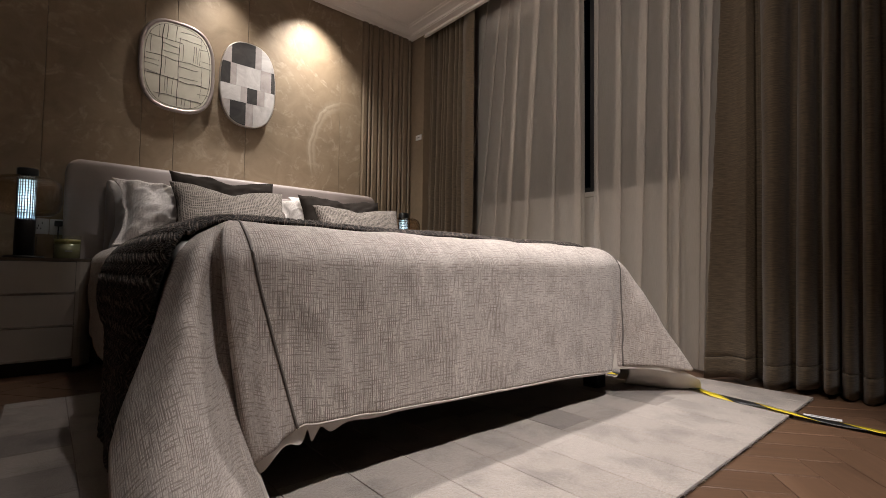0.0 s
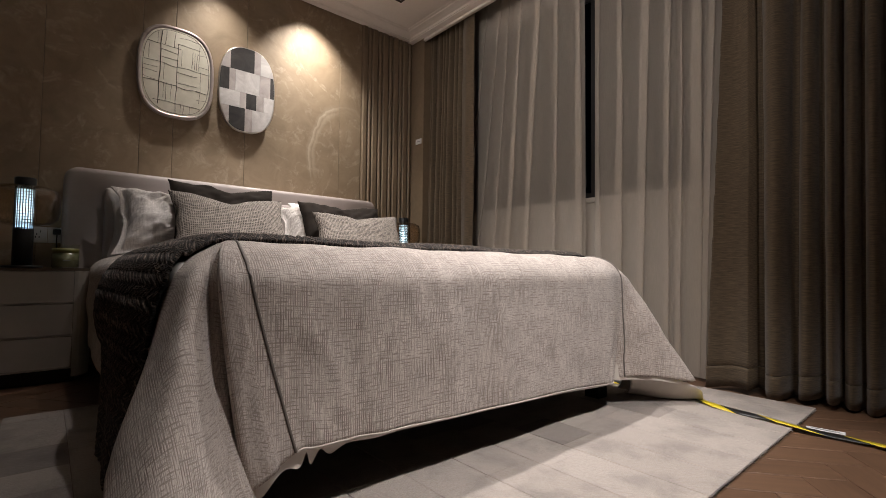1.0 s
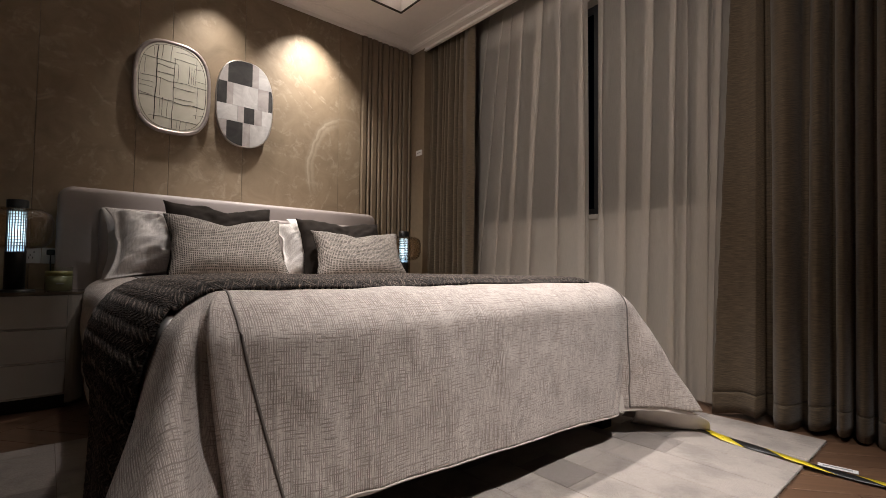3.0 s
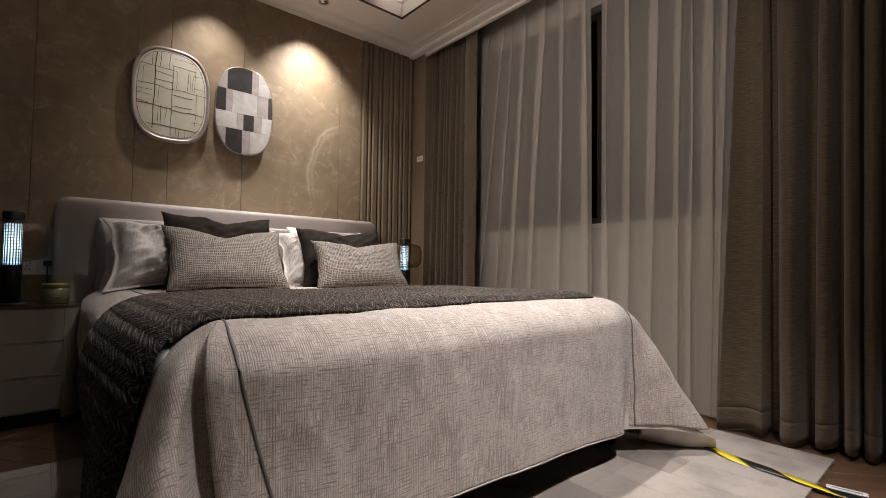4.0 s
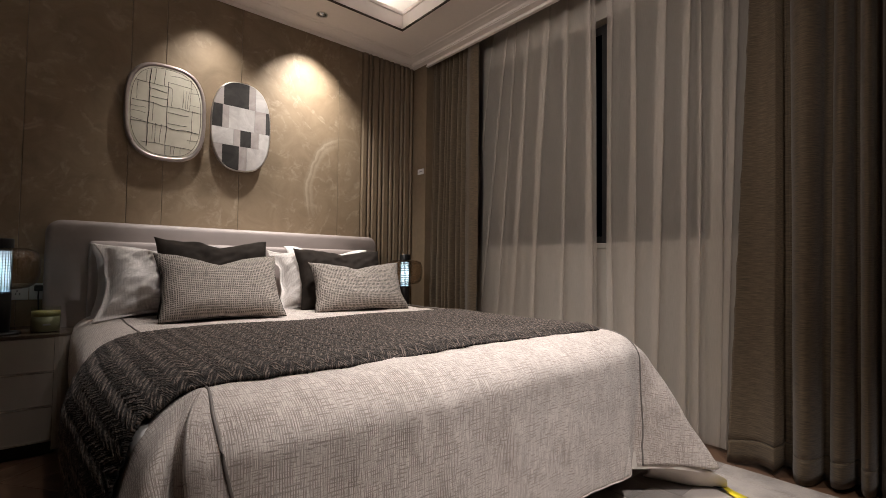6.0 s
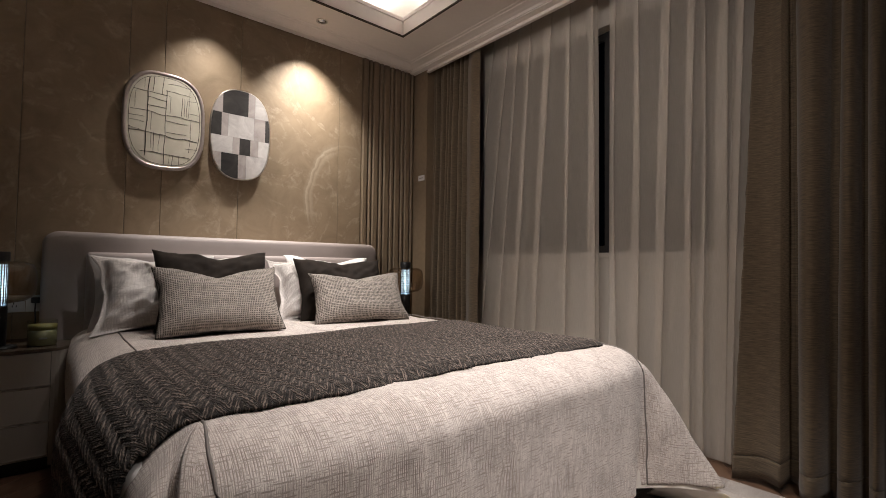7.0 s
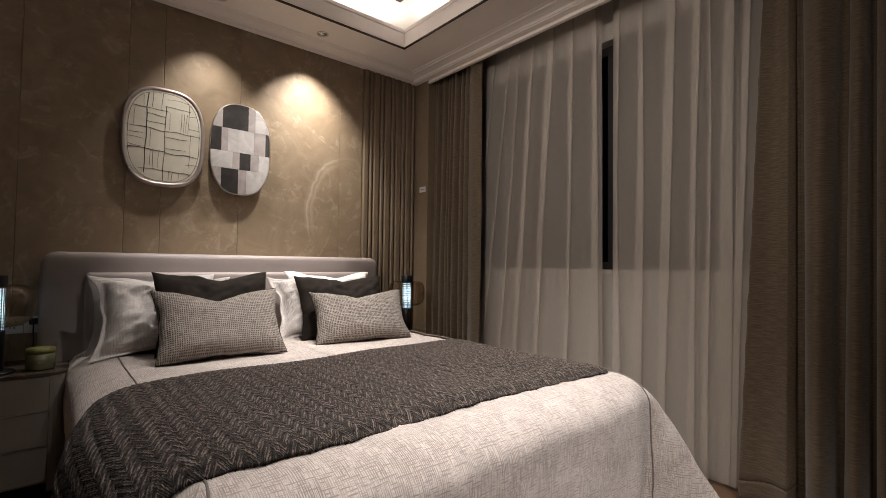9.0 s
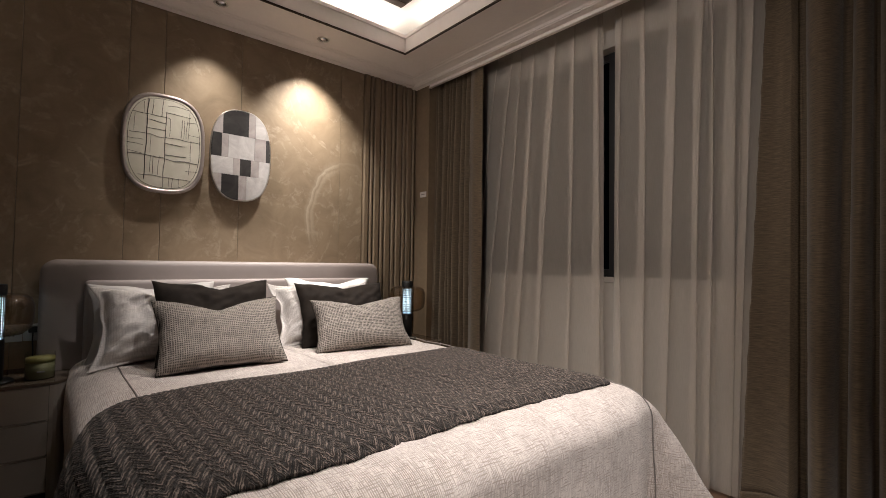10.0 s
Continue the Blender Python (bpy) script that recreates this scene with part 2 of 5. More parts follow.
def knit():
    k = Mat("knit_wool", 0.9)
    k.b.inputs["Sheen Weight"].default_value = 0.08
    v = k.coords("UV", (90, 420, 1))
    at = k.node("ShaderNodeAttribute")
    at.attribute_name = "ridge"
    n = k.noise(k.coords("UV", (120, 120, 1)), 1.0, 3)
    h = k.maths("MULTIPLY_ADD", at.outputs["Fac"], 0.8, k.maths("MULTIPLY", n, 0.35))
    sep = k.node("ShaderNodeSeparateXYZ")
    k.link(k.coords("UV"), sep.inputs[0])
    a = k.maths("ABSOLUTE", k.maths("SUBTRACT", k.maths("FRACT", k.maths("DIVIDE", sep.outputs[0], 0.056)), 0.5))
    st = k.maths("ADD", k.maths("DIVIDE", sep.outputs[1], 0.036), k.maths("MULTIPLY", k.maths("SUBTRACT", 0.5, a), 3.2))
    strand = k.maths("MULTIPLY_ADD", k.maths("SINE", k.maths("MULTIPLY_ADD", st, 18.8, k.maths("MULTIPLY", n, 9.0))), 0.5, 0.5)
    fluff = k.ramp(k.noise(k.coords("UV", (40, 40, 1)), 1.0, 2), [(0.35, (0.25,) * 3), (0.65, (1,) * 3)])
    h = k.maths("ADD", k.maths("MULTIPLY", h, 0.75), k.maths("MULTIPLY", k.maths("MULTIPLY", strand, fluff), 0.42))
    # hollow shade and strand highlights put into the colour by relief height
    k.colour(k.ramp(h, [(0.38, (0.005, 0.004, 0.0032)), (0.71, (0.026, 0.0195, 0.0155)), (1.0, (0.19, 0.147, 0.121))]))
    k.bump(k.maths("ADD", n, strand), 0.5, 0.004)
    return k.m


def stone(name, lo, hi, scale=9.0):
    k = Mat(name, 0.45)
    v = k.coords()
    n = k.noise(v, scale, 6, 0.62, 1.2)
    k.colour(k.ramp(n, [(0.3, lo), (0.7, hi)]))
    k.bump(n, 0.1, 0.001)
    return k.m


def lit_grid():
    k = Mat("lamp_glow", 0.4)
    k.colour((0.5, 0.6, 0.7))
    k.b.inputs["Emission Color"].default_value = (0.50, 0.76, 1.0, 1)
    v = k.coords("Object")
    sep = k.node("ShaderNodeSeparateXYZ")
    k.link(v, sep.inputs[0])
    z = k.maths("ABSOLUTE", sep.outputs[2])
    k.link(k.ramp(k.maths("MULTIPLY", z, 10.0), [(0.0, (1, 1, 1)), (0.6, (0.5,) * 3), (1.0, (0.22,) * 3)]), k.b.inputs["Emission Strength"])
    sc = k.maths("MULTIPLY", k.b.inputs["Emission Strength"].links[0].from_socket, 6.0)
    k.link(sc, k.b.inputs["Emission Strength"])
    return k.m


M_WALL = suede_wall()
M_FLUTE = plain("flute_brown", (0.19, 0.137, 0.086), 0.6, var=0.15)
M_PLASTER = plain("ceiling_plaster", (0.82, 0.75, 0.70), 0.75, var=0.03, bump=0.05)
M_WHITE = plain("ceiling_white", (0.78, 0.76, 0.72), 0.8, var=0.02, bump=0.05)
M_PALE = plain("pale_wall_paint", (0.36, 0.325, 0.285), 0.8, var=0.03)
M_BRONZE = plain("dark_bronze", (0.055, 0.038, 0.026), 0.35, 0.8)
M_GAP = plain("dark_joint", (0.06, 0.043, 0.028), 0.9)
M_SUBFLOOR = plain("subfloor", (0.035, 0.02, 0.013), 0.8)
M_OAK = oak_floor()
M_OAK_REST = oak_floor(True)
M_RUG = rug_pile(0.0)
M_RUG_MIXED = rug_pile(1.0)
M_RUGBACK = plain("rug_backing", (0.24, 0.205, 0.18), 0.95)
M_COVER = weave("coverlet_linen", (0.61, 0.535, 0.482), (0.200, 0.146, 0.118), contrast=0.82)
M_SHAM = weave("sham_linen", (0.60, 0.55, 0.515), (0.36, 0.32, 0.29), contrast=0.7)
M_COTTON = plain("white_cotton", (0.74, 0.71, 0.68), 0.85, var=0.04, scale=60, bump=0.3)
M_GREYCOTTON = plain("grey_cotton", (0.42, 0.39, 0.37), 0.85, var=0.05, scale=60, bump=0.3)
M_LINING = plain("lining_satin", (0.60, 0.545, 0.49), 0.5, var=0.04, scale=50)
M_PIPE = plain("piping_taupe", (0.15, 0.125, 0.11), 0.7)
M_BASKET = basket("basket_weave", (0.31, 0.265, 0.225), (0.026, 0.021, 0.017))
M_VELVET = plain("dark_velvet", (0.017, 0.0125, 0.0095), 0.9, var=0.5, scale=22, bump=0.3)
M_KNIT = knit()
for m in (M_VELVET, M_KNIT):
    m.node_tree.nodes["Principled BSDF"].inputs["Specular IOR Level"].default_value = 0.15
M_HEAD = plain("taupe_leather", (0.285, 0.240, 0.223), 0.5, var=0.07, scale=14, bump=0.15)
M_BASE = plain("bed_base_cloth", (0.03, 0.026, 0.023), 0.9)
M_BLACK = plain("black_metal", (0.012, 0.012, 0.013), 0.4, 0.3)
M_DRAPE = drape_cloth()
M_SHEER = sheer_cloth()
M_LACQUER = plain("beige_lacquer", (0.32, 0.282, 0.242), 0.42, var=0.04, scale=10)
M_TOPGLASS = plain("smoked_top", (0.10, 0.075, 0.055), 0.12, var=0.1)
M_CHROME = plain("brushed_steel", (0.62, 0.58, 0.54), 0.28, 1.0)
M_AMBER = glass("amber_glass", (0.93, 0.875, 0.81), gloss=1.4, edge=2.4)
M_CLEAR = glass("clear_glass", (0.95, 0.97, 0.92))
M_WINDOW = glass("window_glass", (0.25, 0.27, 0.30), 0.2, 0.0)
M_GLOW = lit_grid()
M_WAX = plain("yellow_wax", (0.24, 0.215, 0.07), 0.5, var=0.06)
M_WAXLOW = plain("pale_green_wax", (0.20, 0.195, 0.115), 0.25, var=0.05)
M_PLASTIC = plain("white_plastic", (0.62, 0.61, 0.60), 0.35, var=0.02)
M_PLUG = plain("black_plastic", (0.015, 0.015, 0.016), 0.4)
M_ARTFRAME = plain("pewter_frame", (0.40, 0.34, 0.32), 0.35, 0.5)
M_CREAM = stone("cream_lacquer", (0.58, 0.54, 0.44), (0.70, 0.66, 0.56), 5)
M_LINE = plain("ink_line", (0.03, 0.024, 0.02), 0.6)
M_STONE_D = stone("dark_marble", (0.012, 0.010, 0.010), (0.045, 0.040, 0.038))
M_STONE_L = stone("pale_marble", (0.40, 0.37, 0.36), (0.66, 0.63, 0.61))
M_STONE_M = stone("rosy_marble", (0.30, 0.26, 0.25), (0.48, 0.43, 0.41))
M_YELLOW = plain("yellow_tape", (0.72, 0.56, 0.03), 0.35, var=0.06)
M_TAPEBLACK = plain("black_tape", (0.015, 0.015, 0.016), 0.35)
M_PAPER = plain("white_card", (0.68, 0.67, 0.66), 0.6, var=0.02)
M_PRINT = plain("grey_print", (0.25, 0.25, 0.25), 0.6)
M_BULB = plain("lamp_reflector", (0.35, 0.36, 0.40), 0.2, 0.9)

# ---- building helpers ----


def empty(name, at=(0, 0, 0)):
    e = new(name)
    e.location = at
    e.empty_display_size = 0.05
    return e


def finish(ob, mat, smooth=False):
    ob.data.materials.append(mat)
    if smooth:
        ob.data.polygons.foreach_set("use_smooth", [True] * len(ob.data.polygons))
    return ob


def part(name, bm, mat, parent=None, label="", smooth=False):
    """Links a bmesh (in world coordinates) as one mesh object under a thing or a part."""
    me = bpy.data.meshes.new(name)
    bm.to_mesh(me)
    bm.free()
    ob = new(name, me)
    finish(ob, mat, smooth)
    if parent is not None:
        ob.parent = parent
        chain = Vector((0, 0, 0))
        p = parent
        while p is not None:
            chain += p.location
            p = p.parent
        me.transform(Matrix.Translation(-chain))
    if label:
        tagged(ob, label)
    return ob


def box(x0, x1, y0, y1, z0, z1, bevel=0.0, segs=2):
    bm = bmesh.new()
    bmesh.ops.create_cube(bm, size=1.0)
    bmesh.ops.scale(bm, vec=(x1 - x0, y1 - y0, z1 - z0), verts=bm.verts)
    bmesh.ops.translate(bm, vec=((x0 + x1) / 2, (y0 + y1) / 2, (z0 + z1) / 2), verts=bm.verts)
    if bevel:
        bmesh.ops.bevel(bm, geom=bm.edges[:], offset=bevel, segments=segs, affect="EDGES", profile=0.6)
    return bm


def prism(outline, axis, a, b, bevel=0.0):
    """Extrudes a 2D outline along an axis from a to b. Axis y takes (x, z), x takes (y, z), z takes (x, y)."""
    bm = bmesh.new()
    put = {"y": lambda p, d: (p[0], d, p[1]), "x": lambda p, d: (d, p[0], p[1]), "z": lambda p, d: (p[0], p[1], d)}[axis]
    lo = [bm.verts.new(put(p, a)) for p in outline]
    hi = [bm.verts.new(put(p, b)) for p in outline]
    n = len(outline)
    bm.faces.new(lo)
    bm.faces.new(hi[::-1])
    for i in range(n):
        bm.faces.new((lo[i], hi[i], hi[(i + 1) % n], lo[(i + 1) % n]))
    bmesh.ops.recalc_face_normals(bm, faces=bm.faces)
    if bevel:
        caps = [e for e in bm.edges if len(e.link_faces) == 2 and max(len(f.verts) for f in e.link_faces) > 4]
        bmesh.ops.bevel(bm, geom=caps or bm.edges[:], offset=bevel, segments=2, affect="EDGES")
    return bm


def lathe(profile, at, n=32):
    """Turns (radius, z) pairs round a vertical axis."""
    bm = bmesh.new()
    rings = []
    for r, z in profile:
        if r < 1e-5:
            rings.append([bm.verts.new((at[0], at[1], at[2] + z))])
        else:
            rings.append([bm.verts.new((at[0] + r * math.cos(2 * math.pi * i / n), at[1] + r * math.sin(2 * math.pi * i / n), at[2] + z)) for i in range(n)])
    for p, q in zip(rings, rings[1:]):
        for i in range(n):
            j = (i + 1) % n
            if len(p) == 1 and len(q) == 1:
                continue
            if len(p) == 1:
                bm.faces.new((p[0], q[i], q[j]))
            elif len(q) == 1:
                bm.faces.new((p[i], p[j], q[0]))
            else:
                bm.faces.new((p[i], p[j], q[j], q[i]))
    bmesh.ops.recalc_face_normals(bm, faces=bm.faces)
    return bm


def tube(points, radius, n=8, closed=False):
    """A round bar along a line of points."""
    bm = bmesh.new()
    pts = [Vector(p) for p in points]
    rings = []
    for i, p in enumerate(pts):
        a = pts[i - 1] if (i or closed) else p
        b = pts[(i + 1) % len(pts)] if (i < len(pts) - 1 or closed) else p
        d = (b - a).normalized()
        up = Vector((0, 0, 1)) if abs(d.z) < 0.9 else Vector((0, 1, 0))
        s = d.cross(up).normalized()
        u = s.cross(d)
        rings.append([bm.verts.new(p + radius * (s * math.cos(2 * math.pi * k / n) + u * math.sin(2 * math.pi * k / n))) for k in range(n)])
    pairs = list(zip(rings, rings[1:])) + ([(rings[-1], rings[0])] if closed else [])
    for p, q in pairs:
        for k in range(n):
            bm.faces.new((p[k], p[(k + 1) % n], q[(k + 1) % n], q[k]))
    if not closed:
        bm.faces.new(rings[0][::-1])
        bm.faces.new(rings[-1])
    bmesh.ops.recalc_face_normals(bm, faces=bm.faces)
    return bm


def sheet(name, pos, uv, mat, parent=None, thick=0.0, label="", attr=None):
    """A cloth from a grid of positions (rows x columns x 3) and its flat coordinates."""
    r, c = pos.shape[:2]
    idx = np.arange(r * c).reshape(r, c)
    quads = np.stack([idx[:-1, :-1], idx[:-1, 1:], idx[1:, 1:], idx[1:, :-1]], -1).reshape(-1, 4)
    me = bpy.data.meshes.new(name)
    me.from_pydata(pos.reshape(-1, 3).tolist(), [], quads.tolist())
    lay = me.uv_layers.new(name="cloth")
    flat = uv.reshape(-1, 2)[quads.reshape(-1)]
    lay.data.foreach_set("uv", flat.astype(np.float32).ravel())
    if attr is not None:
        me.attributes.new("ridge", "FLOAT", "POINT").data.foreach_set("value", attr.astype(np.float32).ravel())
    ob = new(name, me)
    finish(ob, mat, True)
    if parent is not None:
        ob.parent = parent
        me.transform(Matrix.Translation(-parent.location))
    if thick:
        s = ob.modifiers.new("thickness", "SOLIDIFY")
        s.thickness, s.offset = thick, 0.0
    if label:
        tagged(ob, label)
    return ob


def spline(pts, per):
    """Catmull-Rom through the points, with per samples a span."""
    p = np.array(pts, float)
    q = np.vstack([2 * p[0] - p[1], p, 2 * p[-1] - p[-2]])
    out = []
    for i in range(1, len(q) - 2):
        for k in range(per):
            t = k / per
            out.append(0.5 * (2 * q[i] + (q[i + 1] - q[i - 1]) * t + (2 * q[i - 1] - 5 * q[i] + 4 * q[i + 1] - q[i + 2]) * t * t + (3 * q[i] - q[i - 1] - 3 * q[i + 1] + q[i + 2]) * t ** 3))
    out.append(q[-2])
    return np.array(out)


def wob(x, y, z):
    return noise.noise(Vector((x, y, z)))


def structure(name, bm, mat, label, category, parent=None):
    return tagged(part(name, bm, mat, parent), label, category, kind="structure")

# ---- the room's shell ----
WALL_Y, RET_X, WIN_X = 3.30, 2.405, 2.63
WEST, SOUTH = -1.7, -2.0

wall_north = structure("wall_north", box(WEST - 0.12, WIN_X + 0.2, WALL_Y + 0.012, WALL_Y + 0.14, 0, 2.95), M_GAP, "tan suede-panelled wall behind the bed", "wall")
# west and south walls are out of view, coloured dark to cut bounced light
structure("wall_west", box(WEST - 0.12, WEST, SOUTH, WALL_Y, 0, 2.95), M_FLUTE, "unseen side wall closing the room, brown to cut bounce", "wall")
structure("wall_south", box(WEST - 0.12, WIN_X + 0.2, SOUTH - 0.12, SOUTH, 0, 2.95), M_FLUTE, "unseen rear wall closing the room, brown to cut bounce", "wall")
structure("wall_return", box(RET_X, WIN_X, 3.115, WALL_Y + 0.01, 0, 2.70, 0.003), M_FLUTE, "narrow brown wall return beside the curtain recess", "wall")

# window wall with its opening
WY0, WY1, WZ0, WZ1 = -0.9, 2.86, 1.04, 2.46
bm = box(WIN_X, WIN_X + 0.2, SOUTH, WALL_Y, 0, WZ0)
for b in ((SOUTH, WALL_Y, WZ1, 2.95), (SOUTH, WY0, WZ0, WZ1), (WY1, WALL_Y, WZ0, WZ1)):
    o = box(WIN_X, WIN_X + 0.2, *b)
    me = bpy.data.meshes.new("t")
    o.to_mesh(me)
    o.free()
    bm.from_mesh(me)
    bpy.data.meshes.remove(me)
structure("wall_east", bm, M_PALE, "pale painted wall with a wide window", "wall")
window = tagged(empty("window_1", (WIN_X + 0.1, (WY0 + WY1) / 2, WZ0)), "wide dark window behind sheer curtains at night", "window", kind="structure")
part("window_sill", box(WIN_X - 0.010, WIN_X + 0.07, WY0, WY1, WZ0 - 0.03, WZ0 + 0.004, 0.006), M_PALE, window, "pale window sill")
for a, b in ((WY0, WY0 + 0.05), (WY1 - 0.05, WY1), (1.60, 1.66), (0.35, 0.41)):
    part("window_frame", box(WIN_X + 0.07, WIN_X + 0.12, a, b, WZ0 + 0.005, WZ1 - 0.001, 0.004), M_BLACK, window, "black window frame")
for a, b in ((WZ0 + 0.005, WZ0 + 0.05), (WZ1 - 0.05, WZ1 - 0.001)):
    part("window_frame", box(WIN_X + 0.075, WIN_X + 0.115, WY0 + 0.05, WY1 - 0.05, a, b, 0.004), M_BLACK, window)
for a, b in ((WY0 + 0.05, 0.35), (0.41, 1.60), (1.66, WY1 - 0.05)):
    p = part("pane", box(WIN_X + 0.09, WIN_X + 0.098, a, b, WZ0 + 0.05, WZ1 - 0.05), M_WINDOW, window, "dark glass pane")

# panels of the bed wall
SEAMS = [WEST, -1.15, -0.60, -0.10, 0.350, 0.527, 0.966, 1.690, 1.885]
for a, b in zip(SEAMS, SEAMS[1:]):
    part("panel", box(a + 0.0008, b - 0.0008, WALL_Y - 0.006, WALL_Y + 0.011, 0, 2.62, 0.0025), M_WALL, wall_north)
# upright ribs of the fluted stretch
part("panel", box(1.887, RET_X - 0.001, WALL_Y + 0.002, WALL_Y + 0.011, 0, 2.62), M_FLUTE, wall_north)
x = 1.892
for wide in (0.050, 0.030, 0.056, 0.034, 0.058, 0.036, 0.056, 0.034, 0.054, 0.028):
    rib = [(x, WALL_Y + 0.002), (x + 0.002, WALL_Y - 0.012), (x + 0.010, WALL_Y - 0.020), (x + wide - 0.010, WALL_Y - 0.020), (x + wide - 0.002, WALL_Y - 0.012), (x + wide, WALL_Y + 0.002)]
    part("rib", prism(rib, "z", 0, 2.603), M_FLUTE, wall_north)
    x += wide + 0.007

# ceiling: soffit ring with the tray's opening, raised ceiling, cornice
SO, ST = SOFFIT, SOFFIT + 0.12
bm = bmesh.new()
for b in ((WEST, TX0, SOUTH, WALL_Y), (TX1, RET_X + 0.001, SOUTH, WALL_Y), (TX0, TX1, SOUTH, TY0), (TX0, TX1, TY1, WALL_Y)):
    o = box(*b, SO, ST)
    me = bpy.data.meshes.new("t")
    o.to_mesh(me)
    o.free()
    bm.from_mesh(me)
    bpy.data.meshes.remove(me)
bmesh.ops.remove_doubles(bm, verts=bm.verts, dist=1e-5)
structure("ceiling", bm, M_PLASTER, "beige plaster ceiling border round a raised tray", "ceiling")
structure("ceiling_raised", box(WEST, WIN_X + 0.2, SOUTH, WALL_Y, TRAY_TOP, TRAY_TOP + 0.08), M_WHITE, "white raised ceiling lit by hidden strips", "ceiling")
bm = bmesh.new()
for b in ((TX0 - 0.24, TX1 + 0.24, TY1 + 0.2, TY1 + 0.24), (TX0 - 0.24, TX1 + 0.24, TY0 - 0.24, TY0 - 0.2), (TX0 - 0.24, TX0 - 0.2, TY0 - 0.2, TY1 + 0.2), (TX1 + 0.2, TX1 + 0.24, TY0 - 0.2, TY1 + 0.2)):
    o = box(*b, ST, TRAY_TOP)
    me = bpy.data.meshes.new("t")
    o.to_mesh(me)
    o.free()
    bm.from_mesh(me)
    bpy.data.meshes.remove(me)
structure("cove_upstand", bm, M_WHITE, "white upstand at the back of the lighting cove", "cove")

# tray lip: bronze line and moulded fascia
tray_trim = tagged(empty("trim_tray", (TX1, TY1, SO)), "beige moulded fascia with a dark bronze line", "ceiling trim", kind="structure")
for nm, mat, inset, z0, z1, d in (("bronze_line", M_BRONZE, -0.004, SO - 0.006, SO + 0.006, 0.012), ("fascia", M_PLASTER, 0.0, SO + 0.008, ST - 0.012, 0.014), ("bead", M_PLASTER, 0.0, ST - 0.012, ST + 0.012, 0.022)):
    e = inset
    for b in ((TX0 - e, TX1 + e, TY1 + e - d, TY1 + e), (TX0 - e, TX1 + e, TY0 - e, TY0 - e + d), (TX0 - e, TX0 - e + d, TY0 - e + d, TY1 + e - d), (TX1 + e - d, TX1 + e, TY0 - e + d, TY1 + e - d)):
        part(nm, box(*b, z0, z1, 0.003), mat, tray_trim)
bronze = tagged(empty("trim_bronze", (1.8, 2.67, TRAY_TOP)), "bronze border strip on the raised ceiling", "ceiling trim", kind="structure")
BX0, BX1, BY0, BY1 = -0.55, 1.832, -0.40, 2.722
for b in ((BX0, BX1, BY1 - 0.07, BY1), (BX0, BX1, BY0, BY0 + 0.07), (BX0, BX0 + 0.07, BY0 + 0.07, BY1 - 0.07), (BX1 - 0.07, BX1, BY0 + 0.07, BY1 - 0.07)):
    part("strip", box(*b, TRAY_TOP - 0.03, TRAY_TOP - 0.001, 0.006), M_BRONZE, bronze)

# cornice mouldings, as steps out from the wall and up
PROFILE = [(0.0, 2.603), (0.052, 2.603), (0.054, 2.608), (0.062, 2.608), (0.075, 2.614), (0.105, 2.619), (0.140, 2.621), (0.145, 2.625), (0.165, 2.6255), (0.170, 2.6295), (0.0, 2.6295)]
cornice = tagged(empty("trim_cornice", (RET_X, WALL_Y, 2.55)), "beige stepped plaster cornice", "cornice", kind="structure")
part("moulding", prism([(WALL_Y - 0.007 - o, z) for o, z in PROFILE], "x", WEST, RET_X - 0.001), M_PLASTER, cornice)
part("moulding", prism([(RET_X - 0.002 - o, z - (0.004 if z < 2.61 else 0)) for o, z in PROFILE], "y", SOUTH, WALL_Y - 0.01), M_PLASTER, cornice)
part("fascia", prism([(RET_X - 0.001, 2.75), (RET_X - 0.001, 2.582), (RET_X - 0.010, 2.582), (RET_X - 0.010, 2.573), (RET_X + 0.016, 2.573), (RET_X + 0.016, 2.75)], "y", SOUTH, 3.114), M_PLASTER, cornice)

# floor boards come last; the slab beneath
floor = structure("floor", box(WEST - 0.12, WIN_X + 0.2, SOUTH - 0.12, WALL_Y + 0.14, -0.1, -0.013), M_SUBFLOOR, "brown oak herringbone floor", "floor")

# ---- downlights ----


def downlight(at):
    ob = tagged(empty("downlight", at), "small recessed round downlight with a steel rim", "downlight", "ceiling downlights")
    part("rim", lathe([(0.040, 0.0), (0.041, -0.004), (0.034, -0.006), (0.030, -0.002), (0.029, 0.0)], at), M_CHROME, ob, smooth=True)
    part("reflector", lathe([(0.030, -0.001), (0.024, -0.004), (0.014, -0.010), (0.0, -0.011)], at), M_BULB, ob, smooth=True)


for lx, ly in DOWNLIGHTS:
    downlight((lx, ly, SOFFIT))

# ---- curtains ----


RAIL = 2.72


